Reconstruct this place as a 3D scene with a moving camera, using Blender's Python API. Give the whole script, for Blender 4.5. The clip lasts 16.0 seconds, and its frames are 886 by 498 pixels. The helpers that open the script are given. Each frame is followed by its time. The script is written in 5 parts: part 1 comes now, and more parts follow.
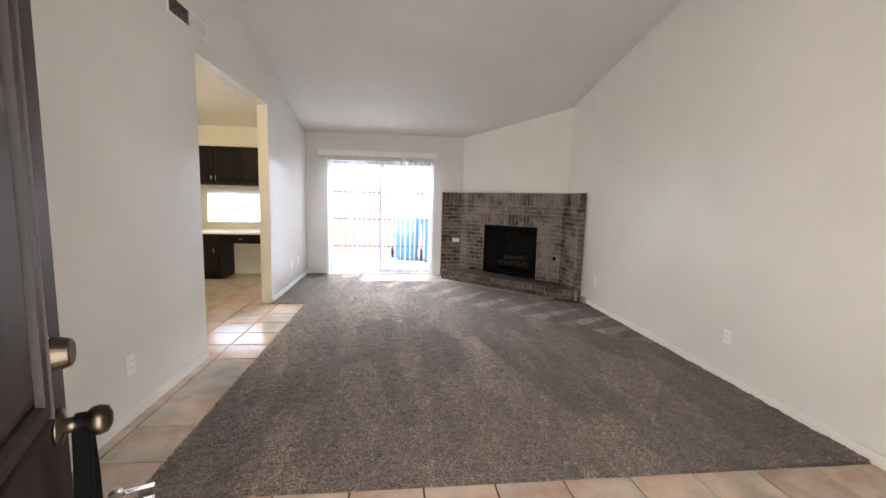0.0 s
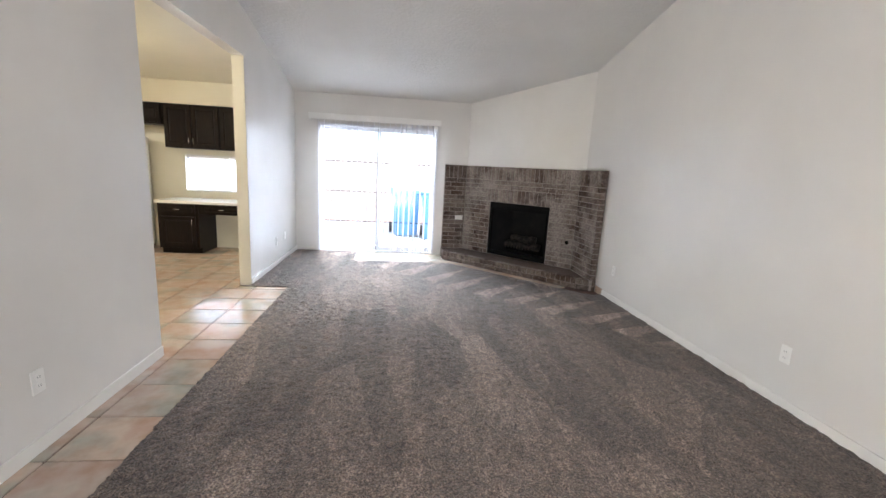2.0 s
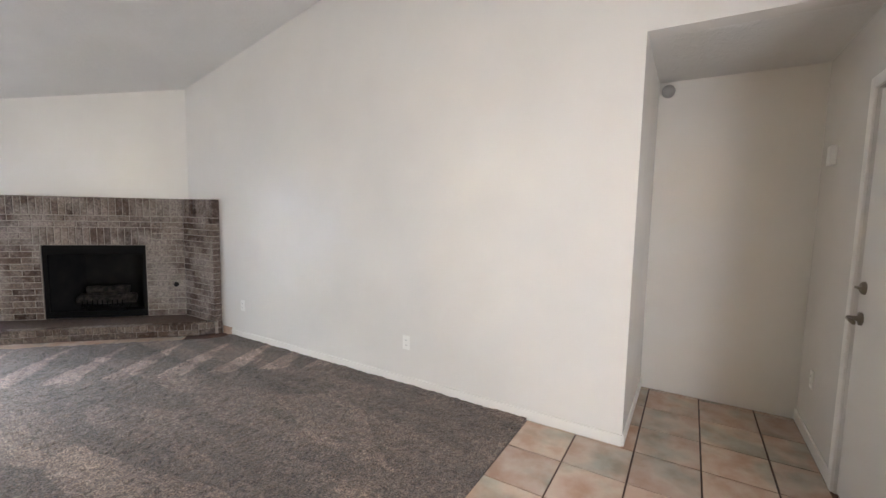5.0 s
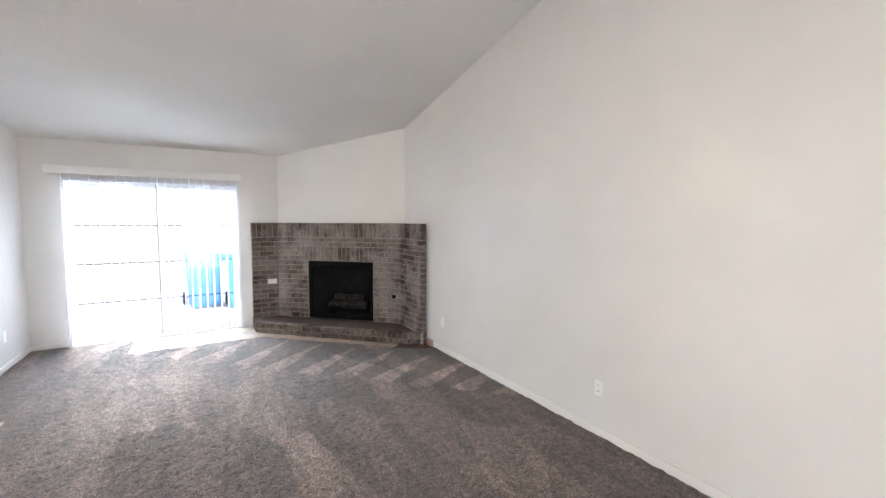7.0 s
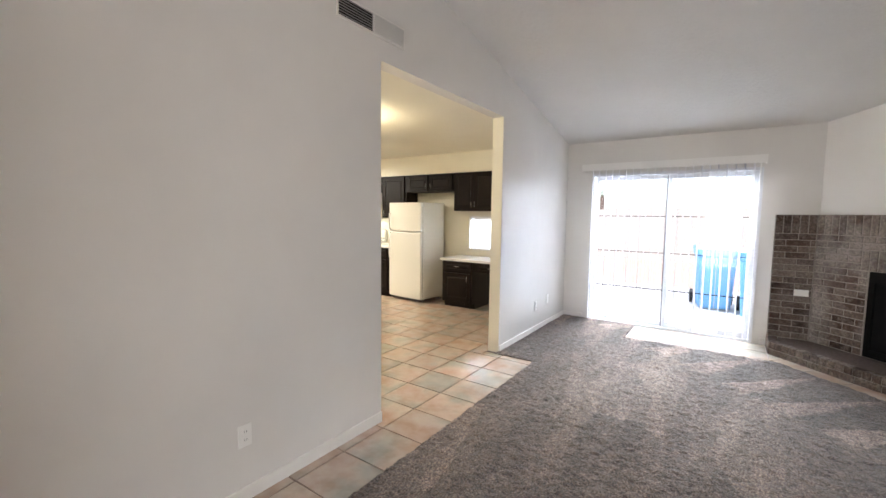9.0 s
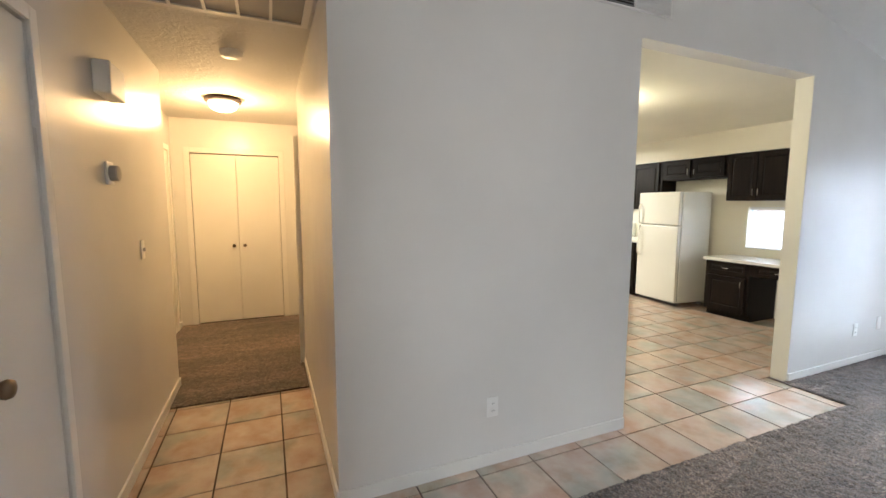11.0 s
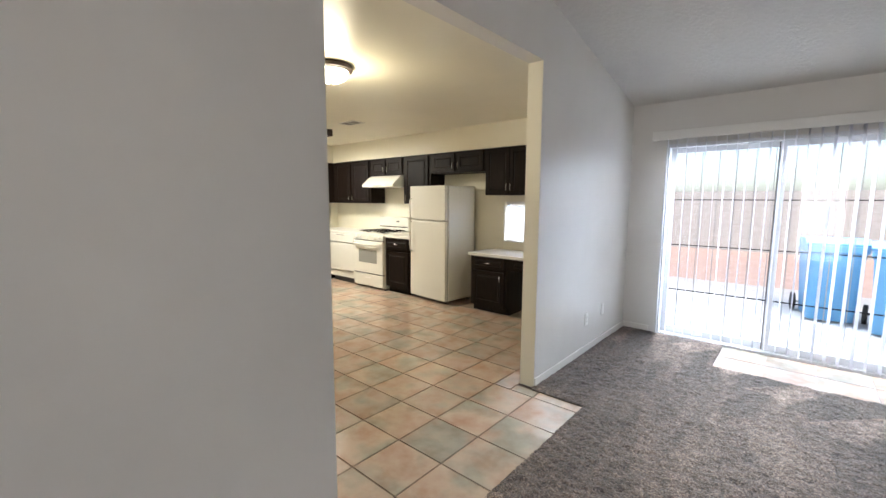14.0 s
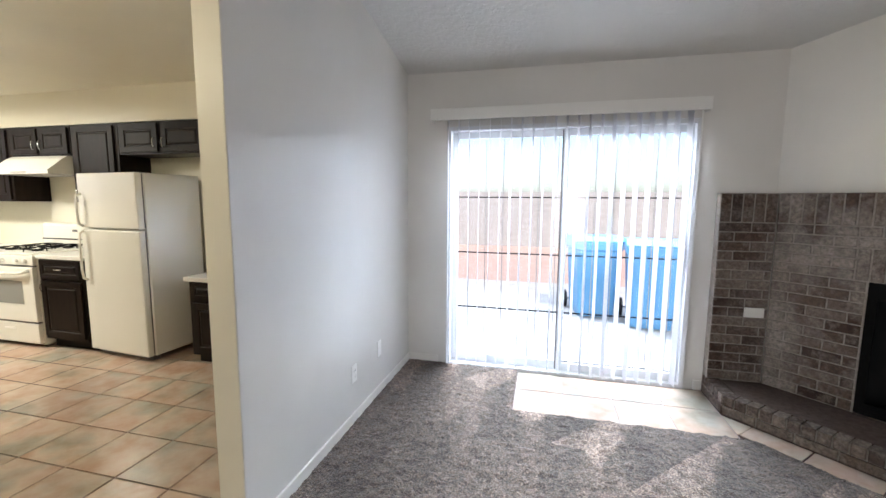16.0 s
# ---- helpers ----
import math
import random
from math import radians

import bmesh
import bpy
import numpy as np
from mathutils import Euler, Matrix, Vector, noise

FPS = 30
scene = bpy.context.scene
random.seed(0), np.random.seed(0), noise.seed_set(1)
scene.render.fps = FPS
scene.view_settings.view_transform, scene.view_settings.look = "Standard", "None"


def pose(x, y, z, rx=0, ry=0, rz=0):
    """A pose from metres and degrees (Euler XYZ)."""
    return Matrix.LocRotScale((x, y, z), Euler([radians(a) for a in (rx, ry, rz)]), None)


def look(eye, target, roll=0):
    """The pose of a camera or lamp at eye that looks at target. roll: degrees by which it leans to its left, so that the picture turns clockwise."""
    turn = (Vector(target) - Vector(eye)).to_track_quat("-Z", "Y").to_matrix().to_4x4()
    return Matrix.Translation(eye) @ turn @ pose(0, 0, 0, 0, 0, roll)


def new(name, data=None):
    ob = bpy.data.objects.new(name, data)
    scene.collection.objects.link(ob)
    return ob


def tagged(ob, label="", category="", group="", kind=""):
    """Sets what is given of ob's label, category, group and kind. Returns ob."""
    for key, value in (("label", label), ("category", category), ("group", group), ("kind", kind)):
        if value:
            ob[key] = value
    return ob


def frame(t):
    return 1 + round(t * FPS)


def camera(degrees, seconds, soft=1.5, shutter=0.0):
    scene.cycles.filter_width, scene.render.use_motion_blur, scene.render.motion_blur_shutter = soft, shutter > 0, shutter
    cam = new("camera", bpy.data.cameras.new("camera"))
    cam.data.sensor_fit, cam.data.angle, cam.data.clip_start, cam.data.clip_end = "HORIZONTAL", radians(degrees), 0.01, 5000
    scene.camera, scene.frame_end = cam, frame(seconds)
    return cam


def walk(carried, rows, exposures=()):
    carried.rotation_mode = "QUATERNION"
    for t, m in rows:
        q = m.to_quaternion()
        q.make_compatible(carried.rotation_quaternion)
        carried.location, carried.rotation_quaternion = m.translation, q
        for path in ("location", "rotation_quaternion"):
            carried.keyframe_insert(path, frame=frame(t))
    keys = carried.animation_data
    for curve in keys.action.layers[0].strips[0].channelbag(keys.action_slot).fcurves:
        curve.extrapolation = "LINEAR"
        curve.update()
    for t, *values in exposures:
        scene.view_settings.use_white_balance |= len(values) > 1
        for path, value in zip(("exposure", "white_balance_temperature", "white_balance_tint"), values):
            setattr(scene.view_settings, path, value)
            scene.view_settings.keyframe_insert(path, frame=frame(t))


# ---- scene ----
cam = camera(94.2, 16.0)
PATH = [
    (0, (1.561, 0.606, 1.351), (1.785, 2.58, 1.116), 1.4),
    (0.5, (1.601, 0.639, 1.357), (1.816, 2.61, 1.098), 1.9),
    (1, (1.627, 0.733, 1.357), (1.854, 2.7, 1.077), 2.3),
    (1.5, (1.624, 0.993, 1.362), (1.848, 2.953, 1.03), 2.7),
    (2, (1.628, 1.213, 1.391), (1.849, 3.165, 1.018), 3.1),
    (2.5, (1.662, 1.369, 1.387), (1.827, 3.326, 1.01), 3.4),
    (3, (1.599, 1.488, 1.407), (1.947, 3.427, 1.059), 3.3),
    (3.5, (1.426, 1.582, 1.441), (2.341, 3.327, 1.097), 1.8),
    (4, (1.437, 1.558, 1.422), (2.833, 2.951, 1.09), 1.7),
    (4.2, (1.451, 1.549, 1.415), (2.994, 2.782, 1.102), 2.0),
    (6.3, (1.63, 1.507, 1.45), (3.379, 2.469, 1.323), 0.5),
    (6.5, (1.68, 1.537, 1.489), (3.255, 2.761, 1.346), 0.1),
    (7, (1.723, 1.556, 1.537), (2.741, 3.272, 1.397), 0.1),
    (7.5, (1.839, 1.689, 1.442), (2.269, 3.639, 1.322), 0.6),
    (8, (1.811, 1.846, 1.501), (1.791, 3.841, 1.353), 0.5),
    (8.5, (1.857, 1.951, 1.463), (1.255, 3.853, 1.312), 0.5),
    (9, (1.915, 2.075, 1.441), (0.786, 3.717, 1.278), 0.7),
    (9.5, (1.931, 2.09, 1.457), (0.402, 3.366, 1.279), 1.1),
    (10, (1.971, 2.051, 1.477), (0.198, 2.958, 1.298), 0.8),
    (10.2, (1.966, 2.031, 1.469), (0.14, 2.826, 1.294), 0.8),
    (12.3, (1.752, 2.172, 1.442), (-0.068, 2.968, 1.184), -0.9),
    (12.5, (1.733, 2.224, 1.474), (0.025, 3.233, 1.217), -1.7),
    (13, (1.636, 2.492, 1.447), (0.17, 3.822, 1.163), -1.4),
    (13.5, (1.588, 2.812, 1.458), (0.148, 4.179, 1.218), -0.5),
    (14, (1.474, 3.146, 1.451), (0.169, 4.643, 1.214), 0.2),
    (14.5, (1.427, 3.537, 1.465), (0.38, 5.224, 1.224), 0.2),
    (15, (1.397, 3.942, 1.462), (0.642, 5.779, 1.224), 0.1),
    (15.5, (1.29, 4.311, 1.42), (0.808, 6.237, 1.177), 0.1),
    (16, (1.146, 4.601, 1.426), (0.673, 6.53, 1.194), 0.4),
]
walk(cam, [(t, look(eye, target, roll)) for t, eye, target, roll in PATH], [(0, 1.85, 6450, 15), (1.5, 2.0, 6000, 13), (4, 2.05, 6100, 14), (6.4, 2.3, 5900, 13), (7.2, 2.15, 6000, 13), (8, 1.95, 6050, 13), (8.5, 1.95, 6300, 15), (10, 1.75, 6000, 11), (12.5, 2.15, 5700, 9), (13.5, 1.6, 6300, 13), (14.5, 1.32, 5900, 11), (16, 1.45, 6050, 12)])

# ---- world, sun, lights ----
SUN_EL, SUN_AZ = radians(54), radians(146)
world = bpy.data.worlds.new("world")
scene.world = world
world.use_nodes = True
wn = world.node_tree.nodes
sky = wn.new("ShaderNodeTexSky")
sky.sky_type, sky.sun_disc = "NISHITA", False
sky.sun_elevation, sky.sun_rotation = SUN_EL, SUN_AZ
sky.air_density, sky.dust_density = 1.0, 2.0
world.node_tree.links.new(sky.outputs[0], wn["Background"].inputs[0])
wn["Background"].inputs[1].default_value = 0.12

sun = new("sun", bpy.data.lights.new("sun", "SUN"))
sun.data.energy, sun.data.angle, sun.data.color = 2.0, radians(0.5), (1.0, 0.96, 0.9)
sd = Vector((math.sin(SUN_AZ) * math.cos(SUN_EL), math.cos(SUN_AZ) * math.cos(SUN_EL), math.sin(SUN_EL)))
sun.matrix_world = look(sd * 30, (0, 0, 0))


def area(name, m, sx, sy, watts, color):
    ob = new(name, bpy.data.lights.new(name, "AREA"))
    ob.data.shape, ob.data.size, ob.data.size_y, ob.data.energy, ob.data.color = "RECTANGLE", sx, sy, watts, color
    ob.matrix_world = m
    return ob


def bulb(name, at, watts, color, radius=0.05):
    ob = new(name, bpy.data.lights.new(name, "POINT"))
    ob.data.energy, ob.data.color, ob.data.shadow_soft_size = watts, color, radius
    ob.location = at
    return ob


# added lamp in the open doorway for its daylight, turned to reach the alcove
area("front_doorway_fill", look((1.79, 0.34, 1.1), (3.3, 3.8, 1.15)), 0.86, 2.0, 21, (1.0, 0.97, 0.93))
# added lamp above the patio, out of view, in place of sky light
area("slider_fill", look((1.3, 10.2, 3.05), (1.3, 5.6, 1.0)), 3.4, 0.9, 290, (0.84, 0.92, 1.0))
bulb("kitchen_bulb", (-1.265, 5.01, 2.27), 10.5, (1.0, 0.86, 0.58), 0.12)
bulb("hall_bulb", (-2.57, 1.69, 2.25), 12.5, (1.0, 0.58, 0.23), 0.11)
# two lamps added outside the kitchen windows to brighten the blinds like sky light
area("desk_window_fill", look((-1.04, 8.75, 1.75), (-1.04, 8.0, 1.1)), 1.1, 0.5, 9, (0.74, 0.86, 1.0))
area("sink_window_fill", look((-6.3, 6.2, 2.0), (-5.6, 6.2, 1.55)), 1.6, 0.6, 9, (0.95, 0.94, 1.0))
area("fluorescent_tubes", look((-4.29, 6.42, 2.325), (-4.29, 6.421, 0)), 1.15, 0.38, 26, (1.0, 0.92, 0.73))


# ---- materials ----
def nodes_of(m):
    return m.node_tree.nodes, m.node_tree.links


def material(name, color, rough=0.6, metal=0.0, spec=0.5):
    m = bpy.data.materials.new(name)
    m.use_nodes = True
    p = m.node_tree.nodes["Principled BSDF"]
    p.inputs["Base Color"].default_value = (*color, 1)
    p.inputs["Roughness"].default_value = rough
    p.inputs["Metallic"].default_value = metal
    p.inputs["Specular IOR Level"].default_value = spec
    return m


def noise_node(m, scale, detail=4.0, rough=0.55, stretch=(1, 1, 1), coord="Object", offset=None):
    n, l = nodes_of(m)
    tc, mp, nz = n.new("ShaderNodeTexCoord"), n.new("ShaderNodeMapping"), n.new("ShaderNodeTexNoise")
    mp.inputs["Scale"].default_value = stretch
    nz.inputs["Scale"].default_value, nz.inputs["Detail"].default_value, nz.inputs["Roughness"].default_value = scale, detail, rough
    if coord == "World":
        geo = n.new("ShaderNodeNewGeometry")
        l.new(geo.outputs["Position"], mp.inputs["Vector"])
    else:
        l.new(tc.outputs[coord], mp.inputs["Vector"])
    l.new(mp.outputs[0], nz.inputs["Vector"])
    if offset is not None:
        l.new(offset, mp.inputs["Location"])
    return nz


def ramp(m, fac, stops):
    n, l = nodes_of(m)
    r = n.new("ShaderNodeValToRGB")
    while len(r.color_ramp.elements) < len(stops):
        r.color_ramp.elements.new(0.5)
    for e, (pos, c) in zip(r.color_ramp.elements, stops):
        e.position = pos
        e.color = (*c, 1) if len(c) == 3 else c
    l.new(fac, r.inputs[0])
    return r


def mix(m, a, b, fac, mode="MIX"):
    n, l = nodes_of(m)
    x = n.new("ShaderNodeMix")
    x.data_type, x.blend_type = "RGBA", mode
    for sock, v in ((x.inputs[0], fac), (x.inputs[6], a), (x.inputs[7], b)):
        if isinstance(v, (int, float)):
            sock.default_value = v
        elif isinstance(v, tuple):
            sock.default_value = (*v, 1)
        else:
            l.new(v, sock)
    return x.outputs[2]


def math_node(m, op, a, b=0.0, c=0.0):
    n, l = nodes_of(m)
    x = n.new("ShaderNodeMath")
    x.operation = op
    for sock, v in zip(x.inputs, (a, b, c)):
        if isinstance(v, (int, float)):
            sock.default_value = v
        else:
            l.new(v, sock)
    return x.outputs[0]


def set_bump(m, height, strength, distance):
    n, l = nodes_of(m)
    b = n.new("ShaderNodeBump")
    b.inputs["Strength"].default_value, b.inputs["Distance"].default_value = strength, distance
    l.new(height, b.inputs["Height"])
    l.new(b.outputs[0], n["Principled BSDF"].inputs["Normal"])


def to(m, out, socket):
    nodes_of(m)[1].new(out, nodes_of(m)[0]["Principled BSDF"].inputs[socket])


def painted(name, color, rough, orange_peel=0.25):
    """Rolled semi-gloss paint over lightly textured plaster."""
    m = material(name, color, rough)
    big = noise_node(m, 1.3, 3, coord="World")
    dark = tuple(c * 0.93 for c in color)
    to(m, ramp(m, big.outputs[0], [(0.3, dark), (0.7, color)]).outputs[0], "Base Color")
    fine = noise_node(m, 70, 3, coord="World")
    broad = noise_node(m, 9, 3, coord="World")
    set_bump(m, math_node(m, "MULTIPLY_ADD", broad.outputs[0], 0.8, fine.outputs[0]), orange_peel, 0.002)
    r = noise_node(m, 4, 2, coord="World")
    to(m, math_node(m, "MULTIPLY_ADD", r.outputs[0], 0.06, rough - 0.03), "Roughness")
    return m


M_WALL = painted("cream_semigloss_wall_paint", (0.78, 0.76, 0.715), 0.25, 0.10)
M_WALL_K = painted("cream_kitchen_paint", (0.80, 0.76, 0.62), 0.38, 0.12)
M_TRIM = painted("white_trim_paint", (0.80, 0.78, 0.73), 0.32, 0.08)
M_DOOR = painted("off_white_door_paint", (0.80, 0.78, 0.72), 0.33, 0.06)

M_CEIL = material("knockdown_ceiling_texture", (0.68, 0.67, 0.64), 0.75)
_a, _b = noise_node(M_CEIL, 26, 5, coord="World"), noise_node(M_CEIL, 7, 3, coord="World")
_st = ramp(M_CEIL, _a.outputs[0], [(0.44, (0, 0, 0)), (0.56, (1, 1, 1))])
set_bump(M_CEIL, math_node(M_CEIL, "MULTIPLY_ADD", _b.outputs[0], 0.6, _st.outputs[0]), 0.35, 0.005)
to(M_CEIL, ramp(M_CEIL, noise_node(M_CEIL, 0.9, 3, coord="World").outputs[0], [(0.3, (0.63, 0.62, 0.59)), (0.7, (0.70, 0.69, 0.66))]).outputs[0], "Base Color")


def carpet_material(name, hearth):
    m = material(name, (0.12, 0.1, 0.088), 0.95, spec=0.15)
    n, l = nodes_of(m)
    geo, sep = n.new("ShaderNodeNewGeometry"), n.new("ShaderNodeSeparateXYZ")
    l.new(geo.outputs["Position"], sep.inputs[0])
    X, Y = sep.outputs[0], sep.outputs[1]
    tuft = noise_node(m, 105, 3, 0.7, coord="World")
    clump = noise_node(m, 24, 4, 0.75, coord="World")
    strokes = noise_node(m, 2.4, 4, 0.6, (2.1, 0.42, 1), coord="World")
    patches = noise_node(m, 1.1, 3, 0.6, coord="World")
    base = ramp(m, tuft.outputs[0], [(0.38, (0.044, 0.032, 0.025)), (0.50, (0.128, 0.094, 0.073)), (0.62, (0.305, 0.238, 0.188))])
    cl = ramp(m, clump.outputs[0], [(0.38, (0.6, 0.59, 0.58)), (0.62, (1.38, 1.37, 1.36))])
    c = mix(m, base.outputs[0], cl.outputs[0], 0.8, "MULTIPLY")
    st = ramp(m, strokes.outputs[0], [(0.47, (0.74, 0.725, 0.715)), (0.55, (1.27, 1.25, 1.23))])
    c = mix(m, c, st.outputs[0], 0.55, "MULTIPLY")
    # straight-edged lanes laid by the vacuum head
    tc2, mp2, vo = n.new("ShaderNodeNewGeometry"), n.new("ShaderNodeMapping"), n.new("ShaderNodeTexVoronoi")
    wv = noise_node(m, 5, 3, coord="World")
    jit = n.new("ShaderNodeVectorMath")
    jit.operation = "MULTIPLY_ADD"
    jit.inputs[1].default_value = (0.12, 0.12, 0.0)
    l.new(wv.outputs[1], jit.inputs[0]), l.new(tc2.outputs["Position"], jit.inputs[2])
    mp2.inputs["Scale"].default_value, mp2.inputs["Rotation"].default_value = (3.2, 0.95, 0.0), (0, 0, radians(13))
    l.new(jit.outputs[0], mp2.inputs["Vector"]), l.new(mp2.outputs[0], vo.inputs["Vector"])
    vo.voronoi_dimensions, vo.inputs["Scale"].default_value = "2D", 1.0
    cell = n.new("ShaderNodeSeparateColor")
    l.new(vo.outputs["Color"], cell.inputs[0])
    lanes = ramp(m, cell.outputs[0], [(0.0, (0.68, 0.675, 0.67)), (0.45, (0.92, 0.92, 0.92)), (0.55, (1.10, 1.10, 1.10)), (1.0, (1.5, 1.49, 1.48))])
    c = mix(m, c, lanes.outputs[0], 0.8, "MULTIPLY")
    pt = ramp(m, patches.outputs[0], [(0.35, (0.88, 0.88, 0.88)), (0.65, (1.1, 1.1, 1.1))])
    c = mix(m, c, pt.outputs[0], 0.7, "MULTIPLY")
    if hearth:
        # wedge-shaped strokes left by the vacuum in front of the hearth
        u = math_node(m, "MULTIPLY", math_node(m, "SUBTRACT", X, Y), 0.7071)
        v = math_node(m, "MULTIPLY", math_node(m, "SUBTRACT", 9.72, math_node(m, "ADD", X, Y)), 0.7071)
        skew = math_node(m, "MULTIPLY", math_node(m, "MAXIMUM", math_node(m, "ADD", u, 3.2), 0.0), 0.27)
        us = math_node(m, "ADD", u, math_node(m, "MULTIPLY", v, skew))
        f = math_node(m, "FRACT", math_node(m, "MULTIPLY_ADD", us, 2.0, 0.12))
        lim = math_node(m, "MULTIPLY_ADD", v, 0.62, 0.0)
        edge = math_node(m, "SUBTRACT", lim, f)
        wob = noise_node(m, 9, 3, coord="World")
        edge = math_node(m, "ADD", edge, math_node(m, "MULTIPLY", math_node(m, "SUBTRACT", wob.outputs[0], 0.5), 0.3))
        on = ramp(m, edge, [(0.0, (0.76, 0.76, 0.76)), (0.08, (1.75, 1.75, 1.76))])
        far = math_node(m, "ADD", v, math_node(m, "MULTIPLY", wob.outputs[0], 0.3))
        near = math_node(m, "LESS_THAN", far, 1.16)
        c = mix(m, c, on.outputs[0], near, "MULTIPLY")
    to(m, c, "Base Color")
    h = math_node(m, "MULTIPLY_ADD", clump.outputs[0], 1.5, tuft.outputs[0])
    set_bump(m, h, 0.9, 0.012)
    n["Principled BSDF"].inputs["Sheen Weight"].default_value = 0.25
    n["Principled BSDF"].inputs["Sheen Roughness"].default_value = 0.6
    return m


M_CARPET = carpet_material("taupe_cut_pile_carpet", True)
M_CARPET_H = carpet_material("hall_cut_pile_carpet", False)

M_TILE = material("mottled_terracotta_glazed_tile", (0.5, 0.38, 0.3), 0.22)
_oi = M_TILE.node_tree.nodes.new("ShaderNodeObjectInfo")
_off = M_TILE.node_tree.nodes.new("ShaderNodeCombineXYZ")
for _k in (0, 1):
    M_TILE.node_tree.links.new(math_node(M_TILE, "MULTIPLY", _oi.outputs["Random"], 37.0 + 20 * _k), _off.inputs[_k])
_n1 = noise_node(M_TILE, 5.5, 4, 0.6, coord="World", offset=_off.outputs[0])
_n2 = noise_node(M_TILE, 2.6, 3, 0.5, coord="World", offset=_off.outputs[0])
_c1 = ramp(M_TILE, _n1.outputs[0], [(0.34, (0.40, 0.27, 0.20)), (0.48, (0.55, 0.45, 0.37)), (0.62, (0.66, 0.58, 0.50))])
_c2 = ramp(M_TILE, _n2.outputs[0], [(0.37, (0.29, 0.31, 0.25)), (0.5, (0.53, 0.41, 0.31)), (0.62, (0.47, 0.30, 0.21))])
_c = mix(M_TILE, _c1.outputs[0], _c2.outputs[0], 0.62)
_hv = ramp(M_TILE, _oi.outputs["Random"], [(0.0, (0.88, 0.88, 0.9)), (1.0, (1.08, 1.04, 1.0))])
to(M_TILE, mix(M_TILE, _c, _hv.outputs[0], 1.0, "MULTIPLY"), "Base Color")
set_bump(M_TILE, noise_node(M_TILE, 14, 3, coord="World").outputs[0], 0.18, 0.003)
to(M_TILE, math_node(M_TILE, "MULTIPLY_ADD", _n1.outputs[0], 0.2, 0.07), "Roughness")

M_GROUT = material("dark_brown_grout", (0.13, 0.085, 0.062), 0.9)
to(M_GROUT, ramp(M_GROUT, noise_node(M_GROUT, 6, 4, coord="World").outputs[0], [(0.35, (0.038, 0.028, 0.026)), (0.65, (0.12, 0.062, 0.045))]).outputs[0], "Base Color")

M_BRICK = material("whitewashed_brown_brick", (0.2, 0.14, 0.12), 0.85)
_oi = M_BRICK.node_tree.nodes.new("ShaderNodeObjectInfo")
_br = ramp(M_BRICK, _oi.outputs["Random"], [(0.0, (0.034, 0.017, 0.011)), (0.25, (0.06, 0.034, 0.023)), (0.5, (0.085, 0.055, 0.040)), (0.75, (0.12, 0.086, 0.066)), (1.0, (0.17, 0.132, 0.106))])
_ws = ramp(M_BRICK, noise_node(M_BRICK, 3.2, 4, 0.6, coord="World").outputs[0], [(0.40, (0, 0, 0)), (0.60, (1, 1, 1))])
_fine = noise_node(M_BRICK, 45, 5, 0.7, coord="World")
_sm = ramp(M_BRICK, noise_node(M_BRICK, 17, 5, 0.7, coord="World").outputs[0], [(0.5, (0, 0, 0)), (0.62, (1, 1, 1))])
# the wash was brushed on the diagonal and the right return; the left return and the outer end stayed mostly bare
_geo, _sep = M_BRICK.node_tree.nodes.new("ShaderNodeNewGeometry"), M_BRICK.node_tree.nodes.new("ShaderNodeSeparateXYZ")
M_BRICK.node_tree.links.new(_geo.outputs["Position"], _sep.inputs[0])
_bare = math_node(M_BRICK, "MAXIMUM", math_node(M_BRICK, "MAXIMUM", math_node(M_BRICK, "LESS_THAN", _sep.outputs[2], 0.134), math_node(M_BRICK, "LESS_THAN", _sep.outputs[0], 2.70)), math_node(M_BRICK, "LESS_THAN", _sep.outputs[1], 5.995))
_amt = math_node(M_BRICK, "SUBTRACT", 0.72, math_node(M_BRICK, "MULTIPLY", _bare, 0.45))
_cc = mix(M_BRICK, _br.outputs[0], (0.31, 0.275, 0.245), math_node(M_BRICK, "MULTIPLY", _ws.outputs[0], _amt))
_cc = mix(M_BRICK, _cc, (0.27, 0.235, 0.20), math_node(M_BRICK, "MULTIPLY", _sm.outputs[0], 0.38))
_gr = ramp(M_BRICK, _fine.outputs[0], [(0.32, (0.45, 0.44, 0.43)), (0.68, (1.55, 1.55, 1.55))])
to(M_BRICK, mix(M_BRICK, _cc, _gr.outputs[0], 0.9, "MULTIPLY"), "Base Color")
set_bump(M_BRICK, _fine.outputs[0], 0.7, 0.004)

M_MORTAR = material("grey_mortar", (0.27, 0.245, 0.22), 0.95)
_f = noise_node(M_MORTAR, 40, 4, coord="World")
to(M_MORTAR, ramp(M_MORTAR, _f.outputs[0], [(0.3, (0.25, 0.22, 0.19)), (0.7, (0.38, 0.34, 0.30))]).outputs[0], "Base Color")
set_bump(M_MORTAR, _f.outputs[0], 0.6, 0.004)

